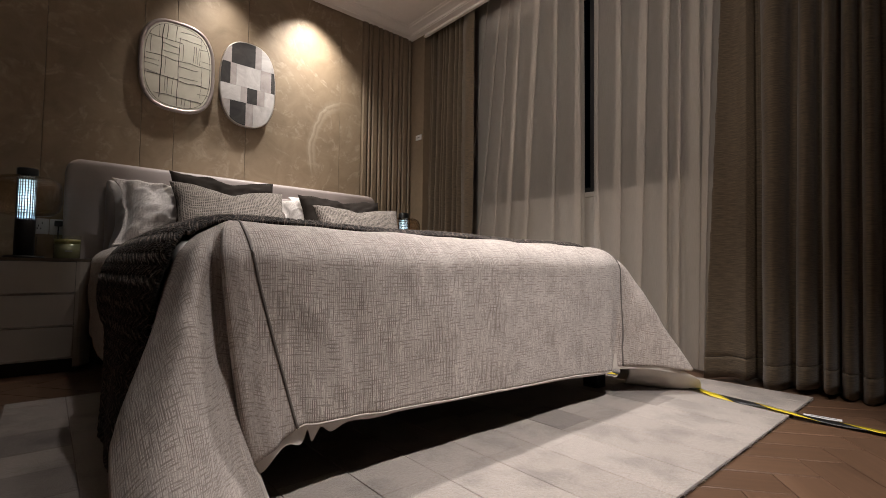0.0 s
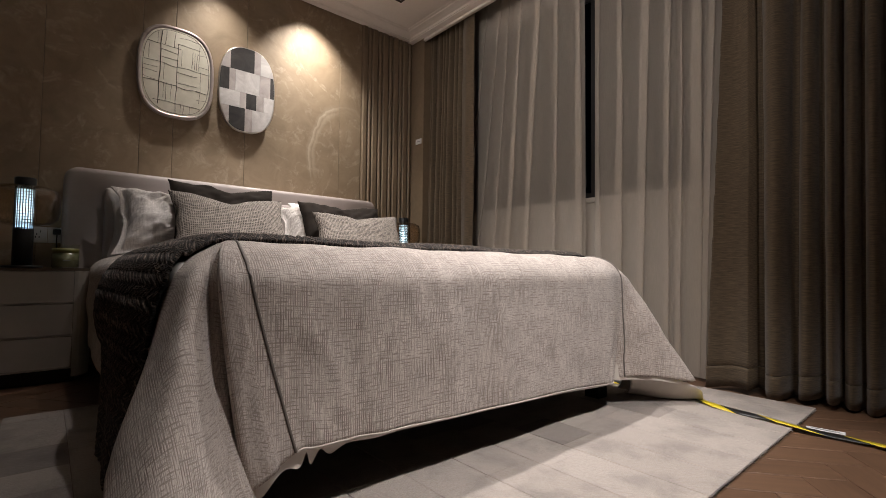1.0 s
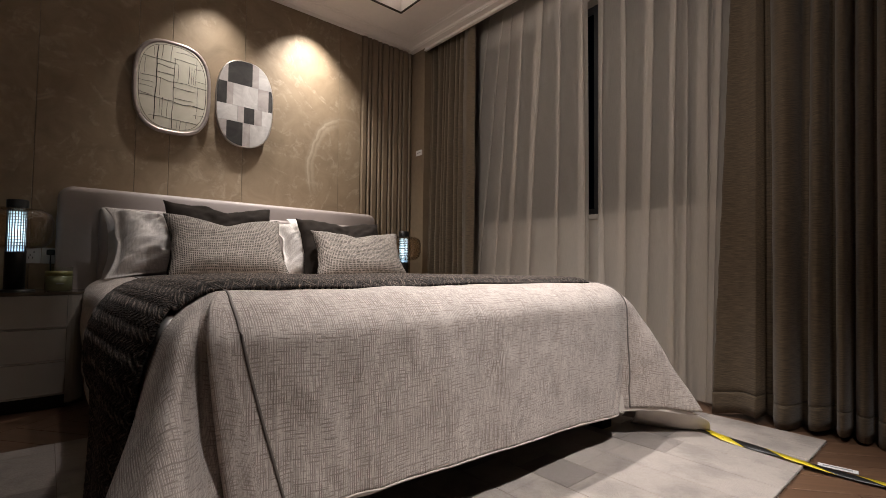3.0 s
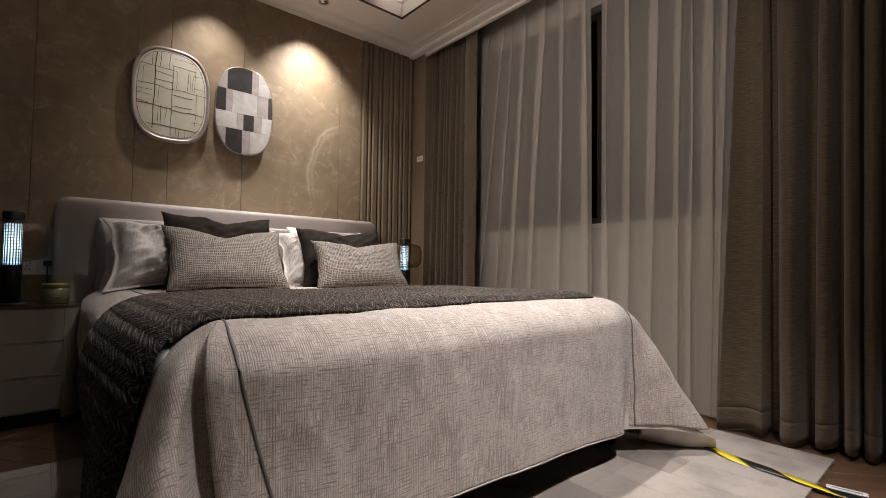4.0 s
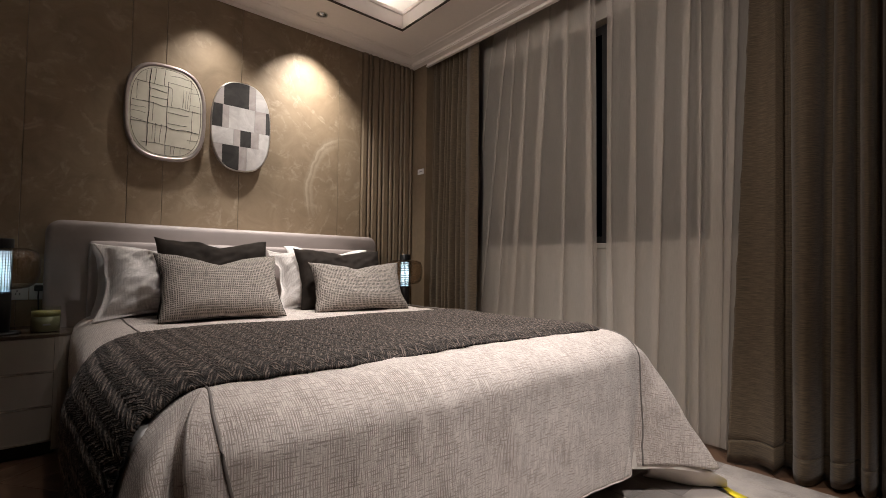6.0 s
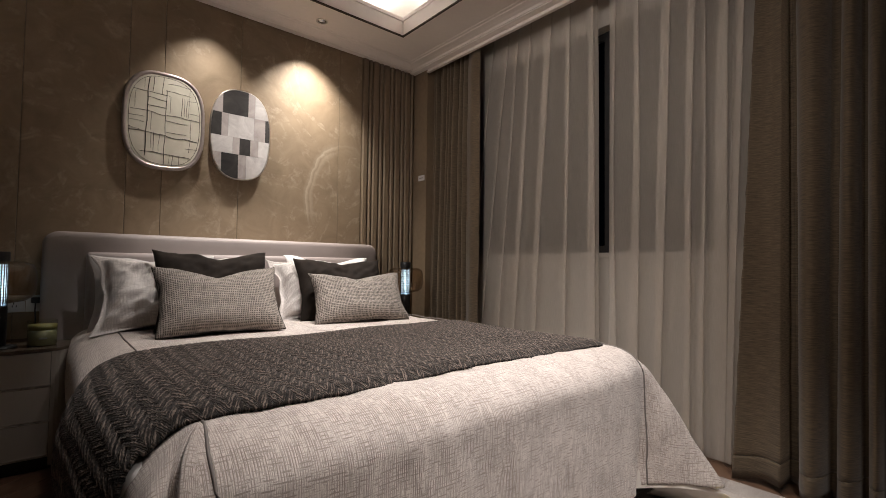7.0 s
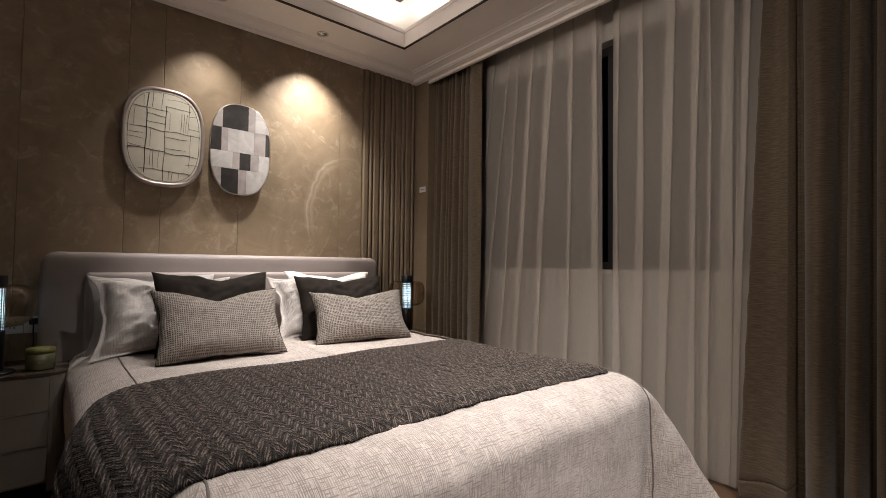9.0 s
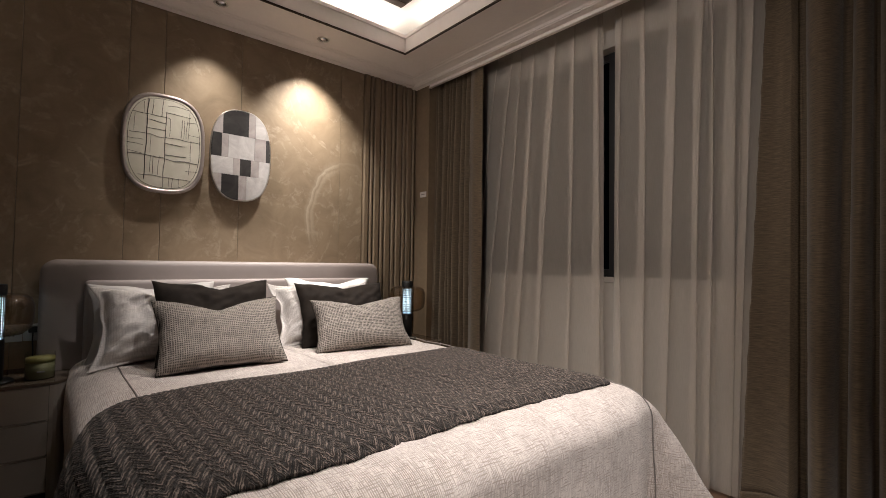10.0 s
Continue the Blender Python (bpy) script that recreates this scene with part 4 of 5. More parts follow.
def cushion(name, m, w, h, t, mat, label, category, dip=0.0, flange=0.0, seed=0.0, pinch=0.085, wrinkle=0.006, group="bed pillows", mat_edge=None, n=40):
    """A stuffed cushion, upright in its own x (width) and y (height), thickness along z."""
    g = np.linspace(-1, 1, n)
    U, V = np.meshgrid(g, g)
    inner = 1 - flange
    cu, cv = np.clip(np.abs(U) / inner, 0, 1), np.clip(np.abs(V) / inner, 0, 1)
    full = (np.clip(1 - cu ** 3.2, 0, 1) * np.clip(1 - cv ** 3.2, 0, 1)) ** 0.55
    X = w / 2 * U * (1 - pinch * (1 - V ** 2) * np.abs(U) ** 2)
    Y = h / 2 * V * (1 - pinch * (1 - U ** 2) * np.abs(V) ** 2)
    chop = np.exp(-(np.abs(U + 0.08 * math.sin(seed)) / 0.48) ** 1.35) * np.clip((V + 0.25) / 1.25, 0, 1) ** 1.6
    Y = Y - dip * chop
    ob = tagged(empty(name), label, category, group)
    ob.matrix_world = m
    idx = np.arange(n * n).reshape(n, n)
    verts, quads, uv = [], [], []
    for side in (1, -1):
        wr = np.array([[wrinkle * wob(u * 2.2 + seed, v * 2.2, side * 3 + seed) + 0.6 * wrinkle * wob((u + v) * 1.3 + seed, (u - v) * 6.0, seed) + 0.5 * wrinkle * wob(u * 6 + seed, v * 5, side + seed) for u, v in zip(ru, rv)] for ru, rv in zip(U, V)])
        crease = np.array([[max(0.0, 1 - 7 * abs(wob(u * 1.7 + 0.8 * v + seed, v * 2.6 - 0.5 * u, seed + side))) for u, v in zip(ru, rv)] for ru, rv in zip(U, V)])
        wr = wr - 0.16 * wrinkle * crease * np.clip(np.hypot(U, V), 0.25, 1)
        Z = side * (full * (t / 2) * (1 - 0.22 * (dip > 0) * chop) + 0.0025) + wr * full ** 0.4 * 1.2
        rim_soft = (1 - full) ** 2
        sway = np.array([[wob(u * 1.9 + seed * 3, v * 1.9, seed + 8) for u, v in zip(ru, rv)] for ru, rv in zip(U, V)])
        Z = Z + (0.032 if flange else 0.012) * sway * rim_soft
        verts.append(np.stack([X + 0.012 * sway * rim_soft, Y + 0.010 * sway * rim_soft, Z], -1).reshape(-1, 3))
        uv.append(np.stack([X * (1 + 0.06 * side), Y], -1).reshape(-1, 2))
        o = 0 if side == 1 else n * n
        q = np.stack([idx[:-1, :-1], idx[:-1, 1:], idx[1:, 1:], idx[1:, :-1]], -1).reshape(-1, 4) + o
        quads.append(q if side == 1 else q[:, ::-1])
    rim = list(idx[0, :]) + list(idx[1:, -1]) + list(idx[-1, -2::-1]) + list(idx[-2:0:-1, 0])
    rq = [(rim[i] , rim[i] + n * n, rim[(i + 1) % len(rim)] + n * n, rim[(i + 1) % len(rim)]) for i in range(len(rim))]
    allq = np.vstack(quads + [np.array(rq)])
    me = bpy.data.meshes.new(name)
    me.from_pydata(np.vstack(verts).tolist(), [], allq.tolist())
    lay = me.uv_layers.new(name="cloth")
    lay.data.foreach_set("uv", np.vstack(uv)[allq.reshape(-1)].astype(np.float32).ravel())
    c = new("cover", me)
    finish(c, mat, True)
    c.parent = ob
    if mat_edge is not None:
        loop = []
        per = np.linspace(-1, 1, 20)
        ring = [(a, -1) for a in per] + [(1, a) for a in per[1:]] + [(-a, 1) for a in per[1:]] + [(-1, -a) for a in per[1:-1]]
        for u, v in ring:
            x = w / 2 * u * (1 - pinch * (1 - v * v) * abs(u) ** 2)
            y = h / 2 * v * (1 - pinch * (1 - u * u) * abs(v) ** 2)
            y -= dip * math.exp(-(abs(u + 0.08 * math.sin(seed)) / 0.48) ** 1.35) * max(0, (v + 0.25) / 1.25) ** 1.6
            loop.append((x, y, 0.0))
        e = part("piping", tube(loop, 0.0026, 6, closed=True), mat_edge, None, smooth=True)
        e.parent = c
    return ob


cushion("sham_pillow", pose(0.475, 2.95, 0.80, 68, 0, 0), 0.58, 0.41, 0.16, M_GREYCOTTON, "grey cotton pillow leaning on the headboard", "pillow", 0.02, 0.05, 1.0, wrinkle=0.018)
cushion("sham_pillow", pose(0.49, 2.74, 0.80, 56, 0, -2), 0.62, 0.43, 0.25, M_SHAM, "pale linen pillow sham with a flat border", "pillow", 0.03, 0.10, 2.0, wrinkle=0.024, pinch=0.17, n=64)
cushion("sham_pillow", pose(1.50, 2.96, 0.80, 66, 0, 2), 0.64, 0.44, 0.16, M_COTTON, "white cotton pillow leaning on the headboard", "pillow", 0.02, 0.05, 3.0, wrinkle=0.018)
cushion("sham_pillow", pose(1.36, 2.80, 0.80, 58, 0, -4), 0.66, 0.43, 0.25, M_SHAM, "pale linen pillow sham with a flat border", "pillow", 0.03, 0.10, 4.0, wrinkle=0.024, pinch=0.15, n=64)
cushion("velvet_cushion", pose(0.665, 2.565, 0.825, 66, 0, 0), 0.53, 0.41, 0.15, M_VELVET, "dark brown velvet cushion with a pressed top", "cushion", 0.034, 0.0, 5.0, wrinkle=0.016, group="velvet cushions")
cushion("velvet_cushion", pose(1.40, 2.645, 0.805, 66, 0, -6), 0.56, 0.40, 0.15, M_VELVET, "dark brown velvet cushion with a pressed top", "cushion", 0.028, 0.0, 6.0, wrinkle=0.016, group="velvet cushions")
cushion("woven_cushion", pose(0.65, 2.40, 0.785, 60, 0, 0), 0.545, 0.345, 0.15, M_BASKET, "brown and cream basket-weave lumbar cushion", "cushion", 0.062, 0.0, 7.0, group="woven cushions", mat_edge=M_VELVET)
cushion("woven_cushion", pose(1.40, 2.44, 0.765, 60, 0, -8), 0.56, 0.315, 0.15, M_BASKET, "brown and cream basket-weave lumbar cushion", "cushion", 0.04, 0.0, 8.0, group="woven cushions", mat_edge=M_VELVET)

# ---- nightstands ----


def nightstand(x0, x1, yf, top, label):
    """x0 to x1 wide, front at yf, with a rounded front corner, three drawers and a smoked glass top."""
    ns = tagged(empty("nightstand", ((x0 + x1) / 2, yf, 0)), label, "nightstand", "nightstands")
    r = 0.075
    xr = x1 - r
    def plan(inset, back=WALL_Y - 0.012):
        pts = [(x0 + inset, back), (x0 + inset, yf + inset)]
        for i in range(9):
            a = radians(-90 + 90 * i / 8)
            pts.append((xr + (r - inset) * math.cos(a), yf + 0.135 + (0.135 - inset) * math.sin(a)))
        pts.append((x1 - inset, back))
        return pts
    part("body", prism(plan(0.012), "z", 0.07, top - 0.014), M_BLACK, ns, "dark carcass behind the drawer fronts")
    part("plinth", prism(plan(0.05), "z", 0.0, 0.07), M_BLACK, ns, "recessed black plinth")
    corner = [(xr + 0.004, yf + 0.003)] + plan(0.0)[2:] + [(x1 - 0.02, WALL_Y - 0.012), (x1 - 0.02, yf + 0.16), (xr + 0.004, yf + 0.06)]
    part("side_panel", prism(corner, "z", 0.03, top - 0.014), M_LACQUER, ns, "curved beige side panel")
    part("tabletop", prism(plan(-0.002), "z", top - 0.013, top), M_TOPGLASS, ns, "smoked glass top")
    h = (top - 0.014 - 0.072) / 3
    for i in range(3):
        z0 = 0.072 + i * h
        front = part("drawer", box(x0 + 0.004, xr - 0.001, yf, yf + 0.02, z0 + 0.004, z0 + h - 0.002, 0.003), M_LACQUER, ns, "flat beige drawer front")
        part("trim", box(x0 + 0.004, xr - 0.001, yf - 0.002, yf + 0.018, z0 - 0.001, z0 + 0.0035), M_CHROME, front, "thin metal strip")
    return ns


nightstand(-0.47, 0.133, 2.862, 0.555, "beige three-drawer nightstand with a smoked glass top")
nightstand(1.965, 2.318, 2.76, 0.540, "beige three-drawer nightstand tucked beside the bed")


def table_lamp(x, y, z):
    at = (x, y, z)
    ob = tagged(empty("table_lamp", at), "black column table lamp with a lit blue-white grid and amber glass", "table lamp", "bedside lamps")
    part("base", lathe([(0, 0), (0.075, 0), (0.078, 0.004), (0.075, 0.010), (0.04, 0.012), (0, 0.012)], at, 40), M_BLACK, ob, "round black foot", True)
    col_ = part("column", lathe([(0, 0.012), (0.039, 0.012), (0.039, 0.185), (0.036, 0.188), (0, 0.188)], at), M_BLACK, ob, "black cylinder", True)
    core = part("light_core", lathe([(0, 0.188), (0.033, 0.188), (0.033, 0.382), (0, 0.382)], at), M_GLOW, ob, "glowing blue-white core", True)
    core.data.transform(Matrix.Translation((0, 0, -0.285)))
    core.location = (0, 0, 0.285)
    bm = bmesh.new()
    me = bpy.data.meshes.new("t")
    for i in range(22):
        a = 2 * math.pi * i / 22
        o = box(-0.0022, 0.0022, -0.0012, 0.0012, 0.188, 0.382)
        o.transform(Matrix.Translation(at) @ Matrix.Rotation(a + math.pi / 2, 4, "Z") @ Matrix.Translation((0, -0.0365, 0)))
        o.to_mesh(me)
        o.free()
        bm.from_mesh(me)
    for i in range(15):
        zc = 0.191 + i * 0.0135
        o = lathe([(0.0355, zc - 0.002), (0.0382, zc - 0.002), (0.0382, zc + 0.002), (0.0355, zc + 0.002), (0.0355, zc - 0.002)], at, 22)
        o.to_mesh(me)
        o.free()
        bm.from_mesh(me)
    bpy.data.meshes.remove(me)
    part("mesh_sleeve", bm, M_BLACK, col_, "black perforated sleeve")
    part("cap", lathe([(0, 0.382), (0.040, 0.382), (0.041, 0.386), (0.041, 0.432), (0.038, 0.436), (0, 0.436)], at), M_BLACK, ob, "black cap", True)
    prof = [(0.043, 0.385), (0.060, 0.392), (0.095, 0.392), (0.125, 0.375), (0.137, 0.340), (0.137, 0.275), (0.127, 0.235), (0.100, 0.212), (0.065, 0.206), (0.043, 0.200)]
    inner = [(r - 0.003, zz - (0.003 if zz > 0.29 else -0.003)) for r, zz in prof]
    part("shade", lathe(prof + inner[::-1] + [prof[0]], at, 48), M_AMBER, ob, "amber smoked glass shade", True)
    return ob


table_lamp(-0.140, 2.985, 0.555)
table_lamp(2.125, 3.00, 0.540)

at = (0.022, 2.985, 0.555)
candle = tagged(empty("candle", at), "yellow-green scented candle in a glass jar", "candle")
part("jar", lathe([(0, 0.0), (0.050, 0.0), (0.054, 0.003), (0.055, 0.118), (0.0535, 0.119)], at, 40), M_CLEAR, candle, "clear glass jar", True)
part("wax", lathe([(0, 0.003), (0.049, 0.003), (0.053, 0.006), (0.0535, 0.074), (0.0, 0.074)], at, 40), M_WAXLOW, candle, "pale green wax", True)
part("wax_band", lathe([(0.0, 0.0742), (0.0535, 0.0742), (0.0535, 0.098), (0.0, 0.099)], at, 40), M_WAX, candle, "yellow wax at the top", True)
part("sticker", box(0.012, 0.040, 2.9270, 2.9295, 0.590, 0.596), M_PRINT, candle, "small printed line")

# double socket with a plug
socket = tagged(empty("socket", (-0.055, WALL_Y - 0.012, 0.735)), "white double wall socket with a black plug", "socket")
part("plate", box(-0.135, -0.052, WALL_Y - 0.017, WALL_Y - 0.006, 0.690, 0.775, 0.003), M_PLASTIC, socket)
part("plate", box(-0.050, 0.033, WALL_Y - 0.017, WALL_Y - 0.006, 0.690, 0.775, 0.003), M_PLASTIC, socket)
plug = part("plug", box(-0.030, 0.006, WALL_Y - 0.06, WALL_Y - 0.017, 0.735, 0.765, 0.006), M_PLUG, socket, "black plug")
part("cable", tube([(-0.012, WALL_Y - 0.05, 0.735), (-0.013, WALL_Y - 0.045, 0.70), (-0.010, WALL_Y - 0.03, 0.64), (-0.012, WALL_Y - 0.02, 0.57)], 0.003), M_PLUG, plug, "black cable")
for hx, hz in ((-0.11, 0.75), (-0.095, 0.735), (-0.08, 0.75), (-0.10, 0.72), (-0.085, 0.72)):
    part("slot", box(hx - 0.002, hx + 0.002, WALL_Y - 0.0185, WALL_Y - 0.016, hz - 0.005, hz + 0.005), M_PLUG, socket)

sign = tagged(empty("wall_plate", (RET_X, 3.175, 1.688)), "small white plastic plate on the wall return", "plate")
part("plate", box(RET_X - 0.007, RET_X - 0.0005, 3.135, 3.215, 1.666, 1.712, 0.002), M_PLASTIC, sign)
part("label_bar", box(RET_X - 0.0085, RET_X - 0.007, 3.15, 3.198, 1.685, 1.692), M_PRINT, sign)

# ---- wall art ----


def oval(cx, cz, w, h, p, n=96):
    out = []
    for i in range(n):
        a = 2 * math.pi * i / n
        c, s_ = math.cos(a), math.sin(a)
        out.append((cx + w / 2 * math.copysign(abs(c) ** (2 / p), c), cz + h / 2 * math.copysign(abs(s_) ** (2 / p), s_)))
    return out


def clip(poly, inside, cross_at):
    out = []
    for i, p in enumerate(poly):
        q = poly[i - 1]
        if inside(p):
            if not inside(q):
                out.append(cross_at(q, p))
            out.append(p)
        elif inside(q):
            out.append(cross_at(q, p))
    return out


def clip_rect(poly, x0, x1, z0, z1):
    for axis, lim, sgn in ((0, x0, 1), (0, x1, -1), (1, z0, 1), (1, z1, -1)):
        def inside(p):
            return sgn * (p[axis] - lim) >= 0
        def cross_at(a, b):
            f = (lim - a[axis]) / (b[axis] - a[axis])
            return (a[0] + f * (b[0] - a[0]), a[1] + f * (b[1] - a[1]))
        poly = clip(poly, inside, cross_at)
        if len(poly) < 3:
            return []
    return poly


AY = 3.262
# rounded cream panel with inked lines
cx, cz, w, h = 0.534, 1.794, 0.430, 0.585
art = tagged(empty("wall_art", (cx, AY, cz)), "rounded cream panel with dark inked lines in a pewter frame", "wall art", "wall art")
part("backing", prism(oval(cx, cz, w - 0.02, h - 0.02, 2.9), "y", AY + 0.004, WALL_Y - 0.007), M_ARTFRAME, art)
part("art_frame", tube([(x, AY + 0.006, z) for x, z in oval(cx, cz, w - 0.024, h - 0.024, 2.9, 120)], 0.013, 10, closed=True), M_ARTFRAME, art, "rounded pewter frame", True)
face = oval(cx, cz, w - 0.044, h - 0.044, 2.8, 160)
part("panel", prism(face, "y", AY - 0.002, AY + 0.0035), M_CREAM, art, "cream lacquer face")
UP = [(0.28, 0.08, 0.95, 7), (0.25, 0.11, 0.22, 3), (0.35, 0.07, 0.22, 4), (0.46, 0.06, 0.23, 4), (0.5, 0.18, 0.94, 5), (0.55, 0.24, 0.42, 3), (0.7, 0.23, 0.42, 4), (0.73, 0.23, 0.42, 3), (0.76, 0.23, 0.42, 3), (0.79, 0.11, 0.43, 3), (0.81, 0.43, 0.79, 3), (0.87, 0.16, 0.21, 3), (0.14, 0.24, 0.41, 3), (0.33, 0.42, 0.61, 3), (0.37, 0.63, 0.82, 4), (0.34, 0.64, 0.8, 3), (0.43, 0.63, 0.82, 3), (0.56, 0.84, 0.93, 3), (0.6, 0.84, 0.95, 4), (0.67, 0.84, 0.93, 3), (0.93, 0.44, 0.65, 3)]
ACROSS = [(0.23, 0.12, 0.55, 4), (0.19, 0.5, 0.81, 4), (0.43, 0.05, 0.5, 4), (0.44, 0.5, 0.97, 4), (0.64, 0.04, 0.51, 5), (0.66, 0.51, 0.97, 5), (0.84, 0.2, 0.82, 4), (0.11, 0.52, 0.79, 3), (0.29, 0.28, 0.51, 4), (0.37, 0.28, 0.51, 4), (0.49, 0.05, 0.25, 3), (0.54, 0.05, 0.25, 3), (0.61, 0.04, 0.23, 3), (0.5, 0.5, 0.77, 4), (0.61, 0.51, 0.76, 4), (0.67, 0.75, 0.93, 3), (0.75, 0.76, 0.92, 3), (0.24, 0.77, 0.92, 3), (0.38, 0.79, 0.94, 3)]


def ink(a, b, c, thick, upright, seed):
    """One hand-drawn line: a wavering bar cut to the panel's outline."""
    pts = []
    for i in range(13):
        f = b + (c - b) * i / 12
        wv = a + 0.014 * wob(f * 7, seed, 0) + (-0.035 if upright else 0.03) * (f - (b + c) / 2)
        u, v = (wv, f) if upright else (f, wv)
        pts.append((cx - w / 2 + w * u, cz + h / 2 - h * v))
    keep = [p for p in pts if abs((p[0] - cx) / (w / 2 - 0.026)) ** 2.8 + abs((p[1] - cz) / (h / 2 - 0.026)) ** 2.8 < 1]
    if len(keep) > 1:
        part("ink_line", tube([(x, AY - 0.002, z) for x, z in keep], thick * 0.00036, 5), M_LINE, art)


for i, (a, b, c, th) in enumerate(UP):
    ink(a, b, c, th, True, i * 1.7)
for i, (a, b, c, th) in enumerate(ACROSS):
    ink(a, b, c, th, False, 40 + i * 1.7)
part("ink_line", tube([(x, AY - 0.002, z) for x, z in oval(cx, cz, w - 0.062, h - 0.062, 2.7, 90)], 0.0012, 5, closed=True), M_LINE, art)

# oval panel of stone patches
cx, cz, w, h = 0.966, 1.793, 0.374, 0.590
art = tagged(empty("wall_art", (cx, AY, cz)), "oval panel of black, grey and rose stone patches", "wall art", "wall art")
rim = oval(cx, cz, w, h, 2.55, 120)
part("backing", prism(oval(cx, cz, w - 0.004, h - 0.004, 2.55, 120), "y", AY, WALL_Y - 0.007), M_ARTFRAME, art)
part("art_frame", tube([(x, AY - 0.001, z) for x, z in oval(cx, cz, w - 0.004, h - 0.004, 2.55, 120)], 0.004, 8, closed=True), M_CHROME, art, "thin metal edge", True)
PATCHES = [(0.0, 0.284, [(0.19, "M"), (0.61, "D"), (0.725, "M"), (1.0, "L")]), (0.284, 0.537, [(0.175, "D"), (0.28, "M"), (0.716, "L"), (0.915, "M"), (1.0, "D")]), (0.537, 0.722, [(0.365, "L"), (0.478, "M"), (0.66, "D"), (0.797, "M"), (1.0, "L")]), (0.722, 1.0, [(0.184, "M"), (0.46, "D"), (0.592, "M"), (1.0, "L")])]
face = oval(cx, cz, w - 0.010, h - 0.010, 2.55, 160)
for v0, v1, row in PATCHES:
    u0 = 0.0
    for u1, kind_ in row:
        piece = clip_rect(face, cx - w / 2 + u0 * w + 0.0005, cx - w / 2 + u1 * w - 0.0005, cz + h / 2 - v1 * h + 0.0005, cz + h / 2 - v0 * h - 0.0005)
        if len(piece) > 2:
            part("patch", prism(piece, "y", AY - 0.006, AY - 0.0005), {"D": M_STONE_D, "L": M_STONE_L, "M": M_STONE_M}[kind_], art)
        u0 = u1

# ---- on the floor ----
RX0, RX1, RY0, RY1 = -0.15, 2.385, 0.432, 2.30
rug = tagged(empty("rug", (1.1, 1.4, 0)), "grey-beige patchwork pile rug under the bed", "rug")
part("backing", box(RX0 + 0.004, RX1 - 0.004, RY0 + 0.004, RY1 - 0.004, 0.0005, 0.006), M_RUGBACK, rug)
rnd = random.Random(4)
x, n = RX0, 0
while x < RX1 - 0.02:
    x2 = min(RX1, x + 0.172)
    y = RY0
    while y < RY1 - 0.02:
        y2 = min(RY1, y + (rnd.choice((0.36, 0.43, 0.50)) if y < RY0 + 0.1 else rnd.choice((0.165, 0.18, 0.20))))
        if RY1 - y2 < 0.08:
            y2 = RY1
        part("patch", box(x + 0.0010, x2 - 0.0010, y + 0.0002, y2 - 0.0002, 0.006, 0.0125 + rnd.uniform(-0.0003, 0.0003), 0.0012, 1), M_RUG if y < RY0 + 0.3 else M_RUG_MIXED, rug)
        y = y2
    x = x2

# uneven pile along the rug's open edges
rnd = random.Random(12)
bm = bmesh.new()
for a, b, way in (((RX0, RY0), (RX1, RY0), (0, -1)), ((RX1, RY0), (RX1, RY1), (1, 0)), ((RX0, RY0), (RX0, RY1), (-1, 0)), ((RX0, RY1), (0.3, RY1), (0, 1))):
    far = math.hypot(b[0] - a[0], b[1] - a[1])
    for i in range(int(far / 0.006)):
        f = (i + rnd.random()) / (far / 0.006)
        q = Vector((a[0] + (b[0] - a[0]) * f, a[1] + (b[1] - a[1]) * f, rnd.uniform(0.004, 0.009)))
        tip = bm.verts.new(q + Vector((way[0], way[1], 0)) * rnd.uniform(0.0, 0.004) + Vector((rnd.uniform(-0.003, 0.003), rnd.uniform(-0.003, 0.003), rnd.uniform(-0.003, 0.002))))
        side = Vector((way[1], way[0], 0)) * 0.0042
        inn = Vector((way[0], way[1], 0)) * -0.004
        ring = [bm.verts.new(q + o + inn) for o in (side, Vector((0, 0, 0.004)), -side, Vector((0, 0, -0.003)))]
        for k in range(4):
            bm.faces.new((ring[k], ring[(k + 1) % 4], tip))
part("pile_edge", bm, M_RUG, rug)

tape = tagged(empty("barrier_tape", (2.1, 0.6, 0)), "twisted yellow and black barrier tape lying on the floor", "tape")
tline = spline([(2.03, -0.15, 0.006), (2.046, 0.18, 0.006), (2.042, 0.30, 0.008), (2.030, 0.445, 0.016), (2.048, 0.56, 0.017), (2.072, 0.704, 0.018), (2.105, 0.80, 0.018), (2.116, 1.017, 0.018), (2.128, 1.15, 0.017), (2.12, 1.5, 0.017)], 14)
seg = np.concatenate([[0], np.cumsum(np.linalg.norm(np.diff(tline, axis=0), axis=1))])
a = 0.0
k = 0
while a < seg[-1] - 0.02:
    b = min(seg[-1], a + 0.135)
    us_ = np.linspace(a, b, 6)
    pts = np.stack([np.interp(us_, seg, tline[:, i]) for i in range(3)], -1)
    d = np.gradient(pts, axis=0)
    nrm = np.stack([-d[:, 1], d[:, 0]], -1)
    nrm /= np.linalg.norm(nrm, axis=1)[:, None]
    wide = 0.026
    sl = 0.045
    L = pts.copy()
    R = pts.copy()
    L[:, :2] += nrm * wide - (d[:, :2] / np.linalg.norm(d[:, :2], axis=1)[:, None]) * sl
    R[:, :2] += -nrm * wide + (d[:, :2] / np.linalg.norm(d[:, :2], axis=1)[:, None]) * sl
    L[:, 2] += 0.004 * np.sin(us_ * 21)
    g = np.stack([L, R], 1)
    sheet("band", g, g[:, :, :2], (M_YELLOW, M_TAPEBLACK)[k % 2], tape, 0.0008)
    a = b
    k += 1

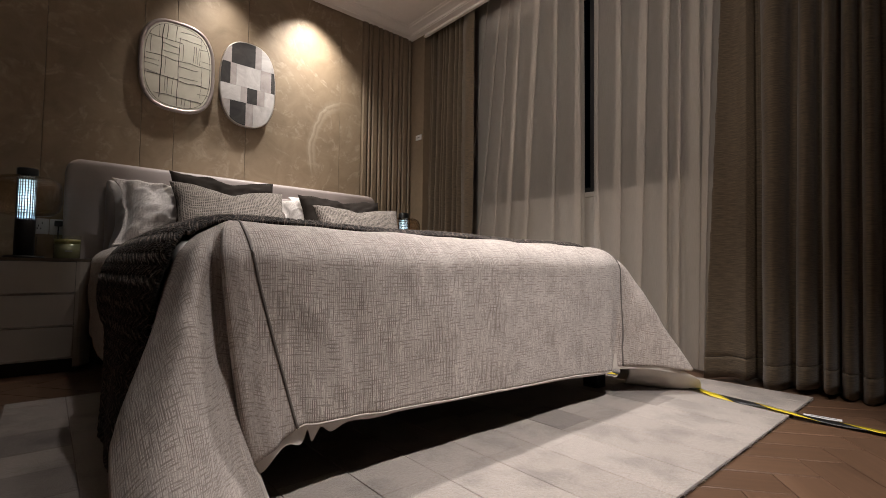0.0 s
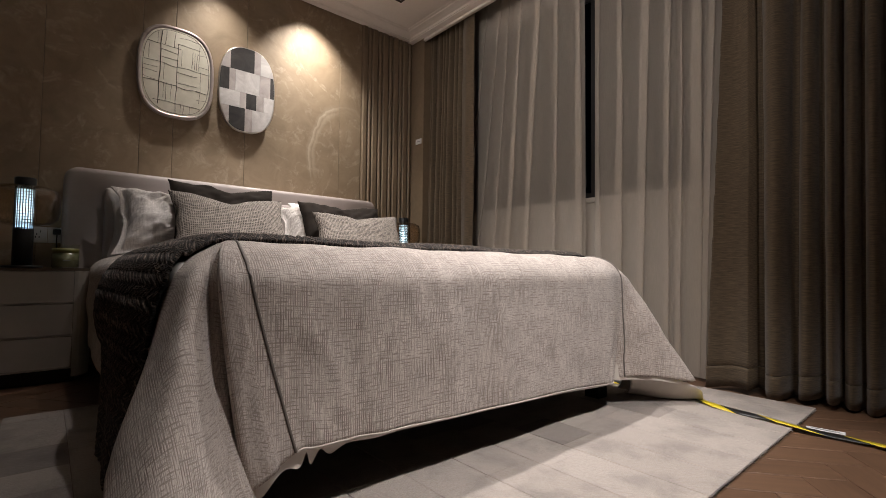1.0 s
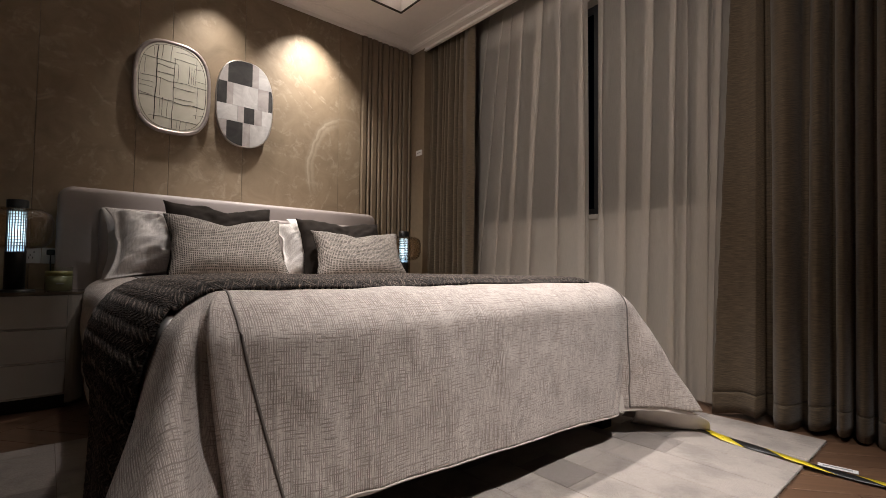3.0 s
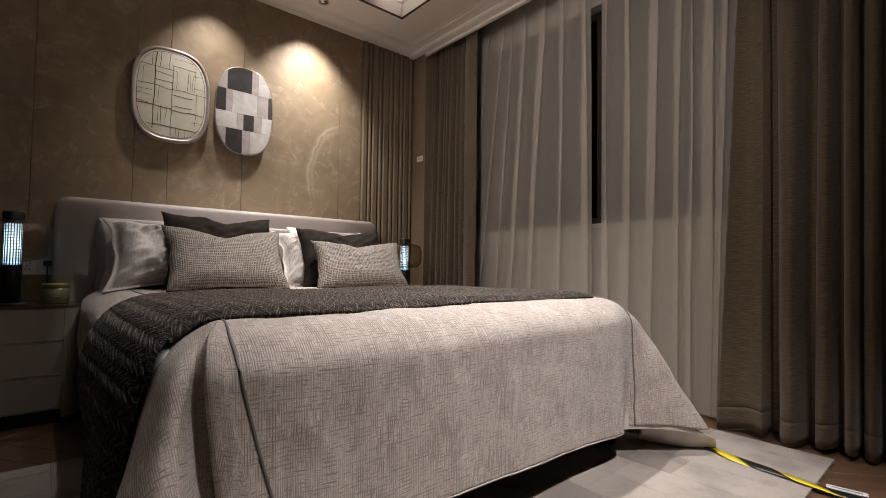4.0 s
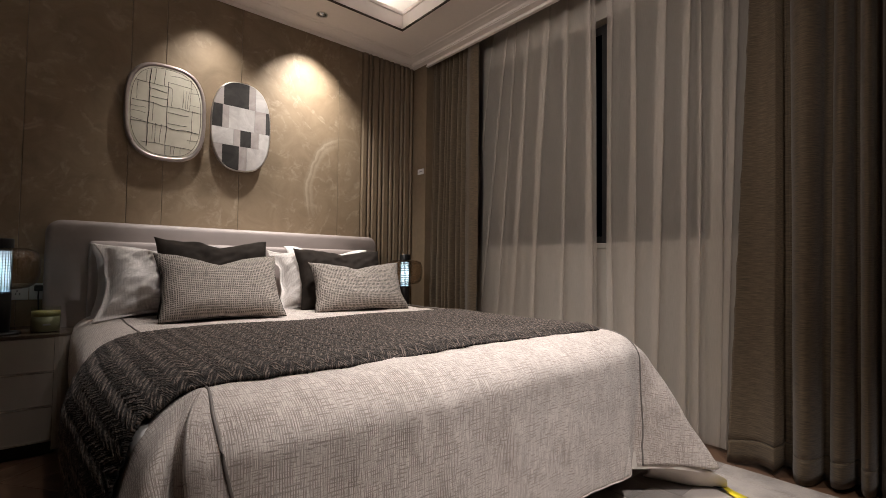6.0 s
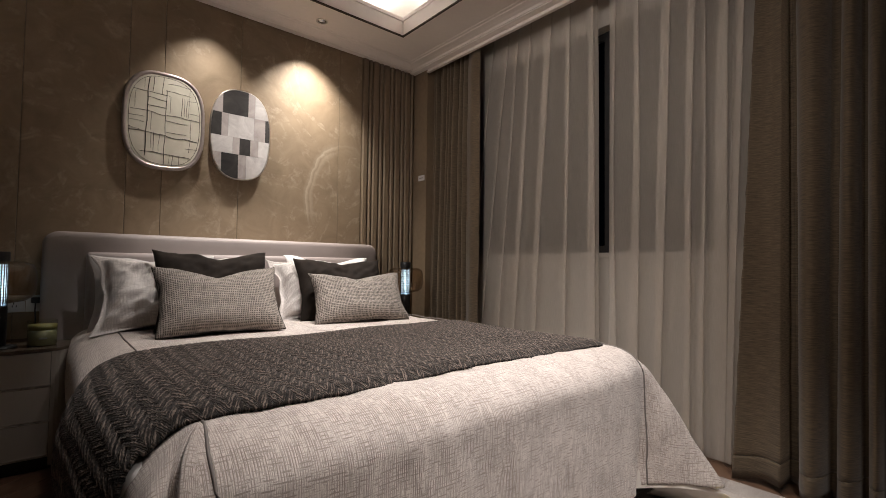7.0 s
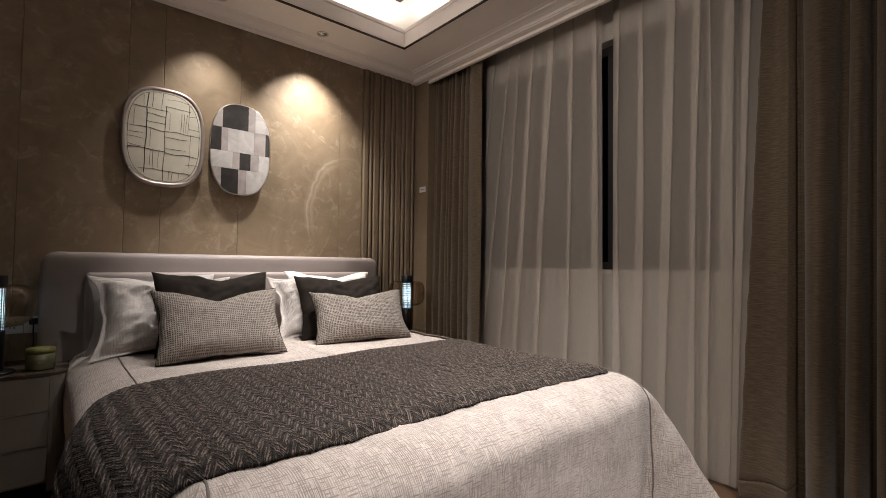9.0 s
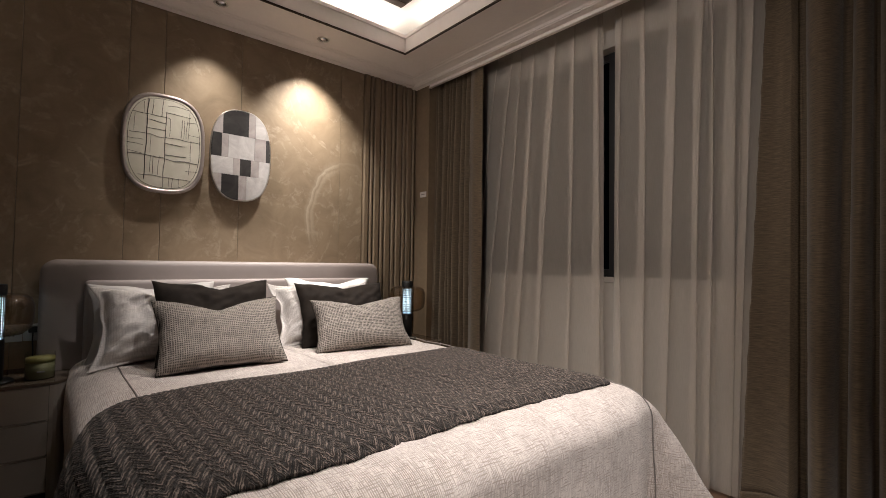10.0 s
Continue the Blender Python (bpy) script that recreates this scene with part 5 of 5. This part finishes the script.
card = tagged(empty("floor_card", (2.13, 0.36, 0)), "small white printed card on the floor", "card")
bm = box(-0.055, 0.055, -0.017, 0.017, 0, 0.0025, 0.0008)
bm.transform(pose(2.106, 0.355, 0.001, 0, 0, -81))
part("card", bm, M_PAPER, card)
bm = box(-0.040, 0.040, -0.004, 0.004, 0.0026, 0.0032)
bm.transform(pose(2.106, 0.355, 0.001, 0, 0, -81))
part("print_bar", bm, M_PRINT, card)

# ---- oak boards, laid herringbone ----
BL, BW = 0.60, 0.12
ROT = Matrix.Rotation(radians(-52), 4, "Z")
bm = box(0, BL, 0, BW, -0.013, 0, 0.0012, 1)
board = bpy.data.meshes.new("plank")
bm.transform(Matrix.Translation((-BL / 2, -BW / 2, 0)))
bm.to_mesh(board)
bm.free()
board.materials.append(M_OAK)
made = 0
rest = ([], [])
for m_ in range(-7, 8):
    for k in range(-75, 90):
        for turn in (0, 1):
            if turn == 0:
                c = Vector((k * BW + m_ * 2 * BL + BL / 2, k * BW + BW / 2, 0))
            else:
                c = Vector((k * BW + m_ * 2 * BL + BW / 2, k * BW + BW + BL / 2, 0))
            c = ROT @ c
            if not (WEST - 0.3 < c.x < WIN_X + 0.2 and SOUTH - 0.3 < c.y < WALL_Y + 0.2):
                continue
            shown = -1.0 < c.x < WIN_X - 0.1 and -0.55 < c.y < WALL_Y - 0.1
            if not shown or (0.35 < c.x < 1.75 and 0.85 < c.y < 3.0):
                rest[turn].append(c)
                continue
            p = new("plank", board)
            p.parent = floor
            p.matrix_local = Matrix.Translation((c.x, c.y, -0.0005 - (made % 3) * 0.0002)) @ ROT @ Matrix.Rotation(radians(90 * turn), 4, "Z") @ Matrix.Diagonal((0.9975, 0.985, 1, 1))
            made += 1
# the boards under the bed and behind, joined
corners = [(sx * BL * 0.4988, sy * BW * 0.4925, sz) for sz in (-0.013, 0.0) for sx, sy in ((-1, -1), (1, -1), (1, 1), (-1, 1))]
quads = [(4, 5, 6, 7), (0, 1, 5, 4), (1, 2, 6, 5), (2, 3, 7, 6), (3, 0, 4, 7)]
for turn in (0, 1):
    base = ROT @ Matrix.Rotation(radians(90 * turn), 4, "Z")
    back = base.inverted()
    vs, fs = [], []
    for c in rest[turn]:
        q, n0 = back @ c, len(vs)
        vs += [(q.x + x, q.y + y, z - 0.0006) for x, y, z in corners]
        fs += [tuple(n0 + i for i in f) for f in quads]
    me = bpy.data.meshes.new("plank_field")
    me.from_pydata(vs, [], fs)
    me.materials.append(M_OAK_REST)
    p = new("plank_field", me)
    tagged(p, kind="stuff")
    p.parent = floor
    p.matrix_local = base
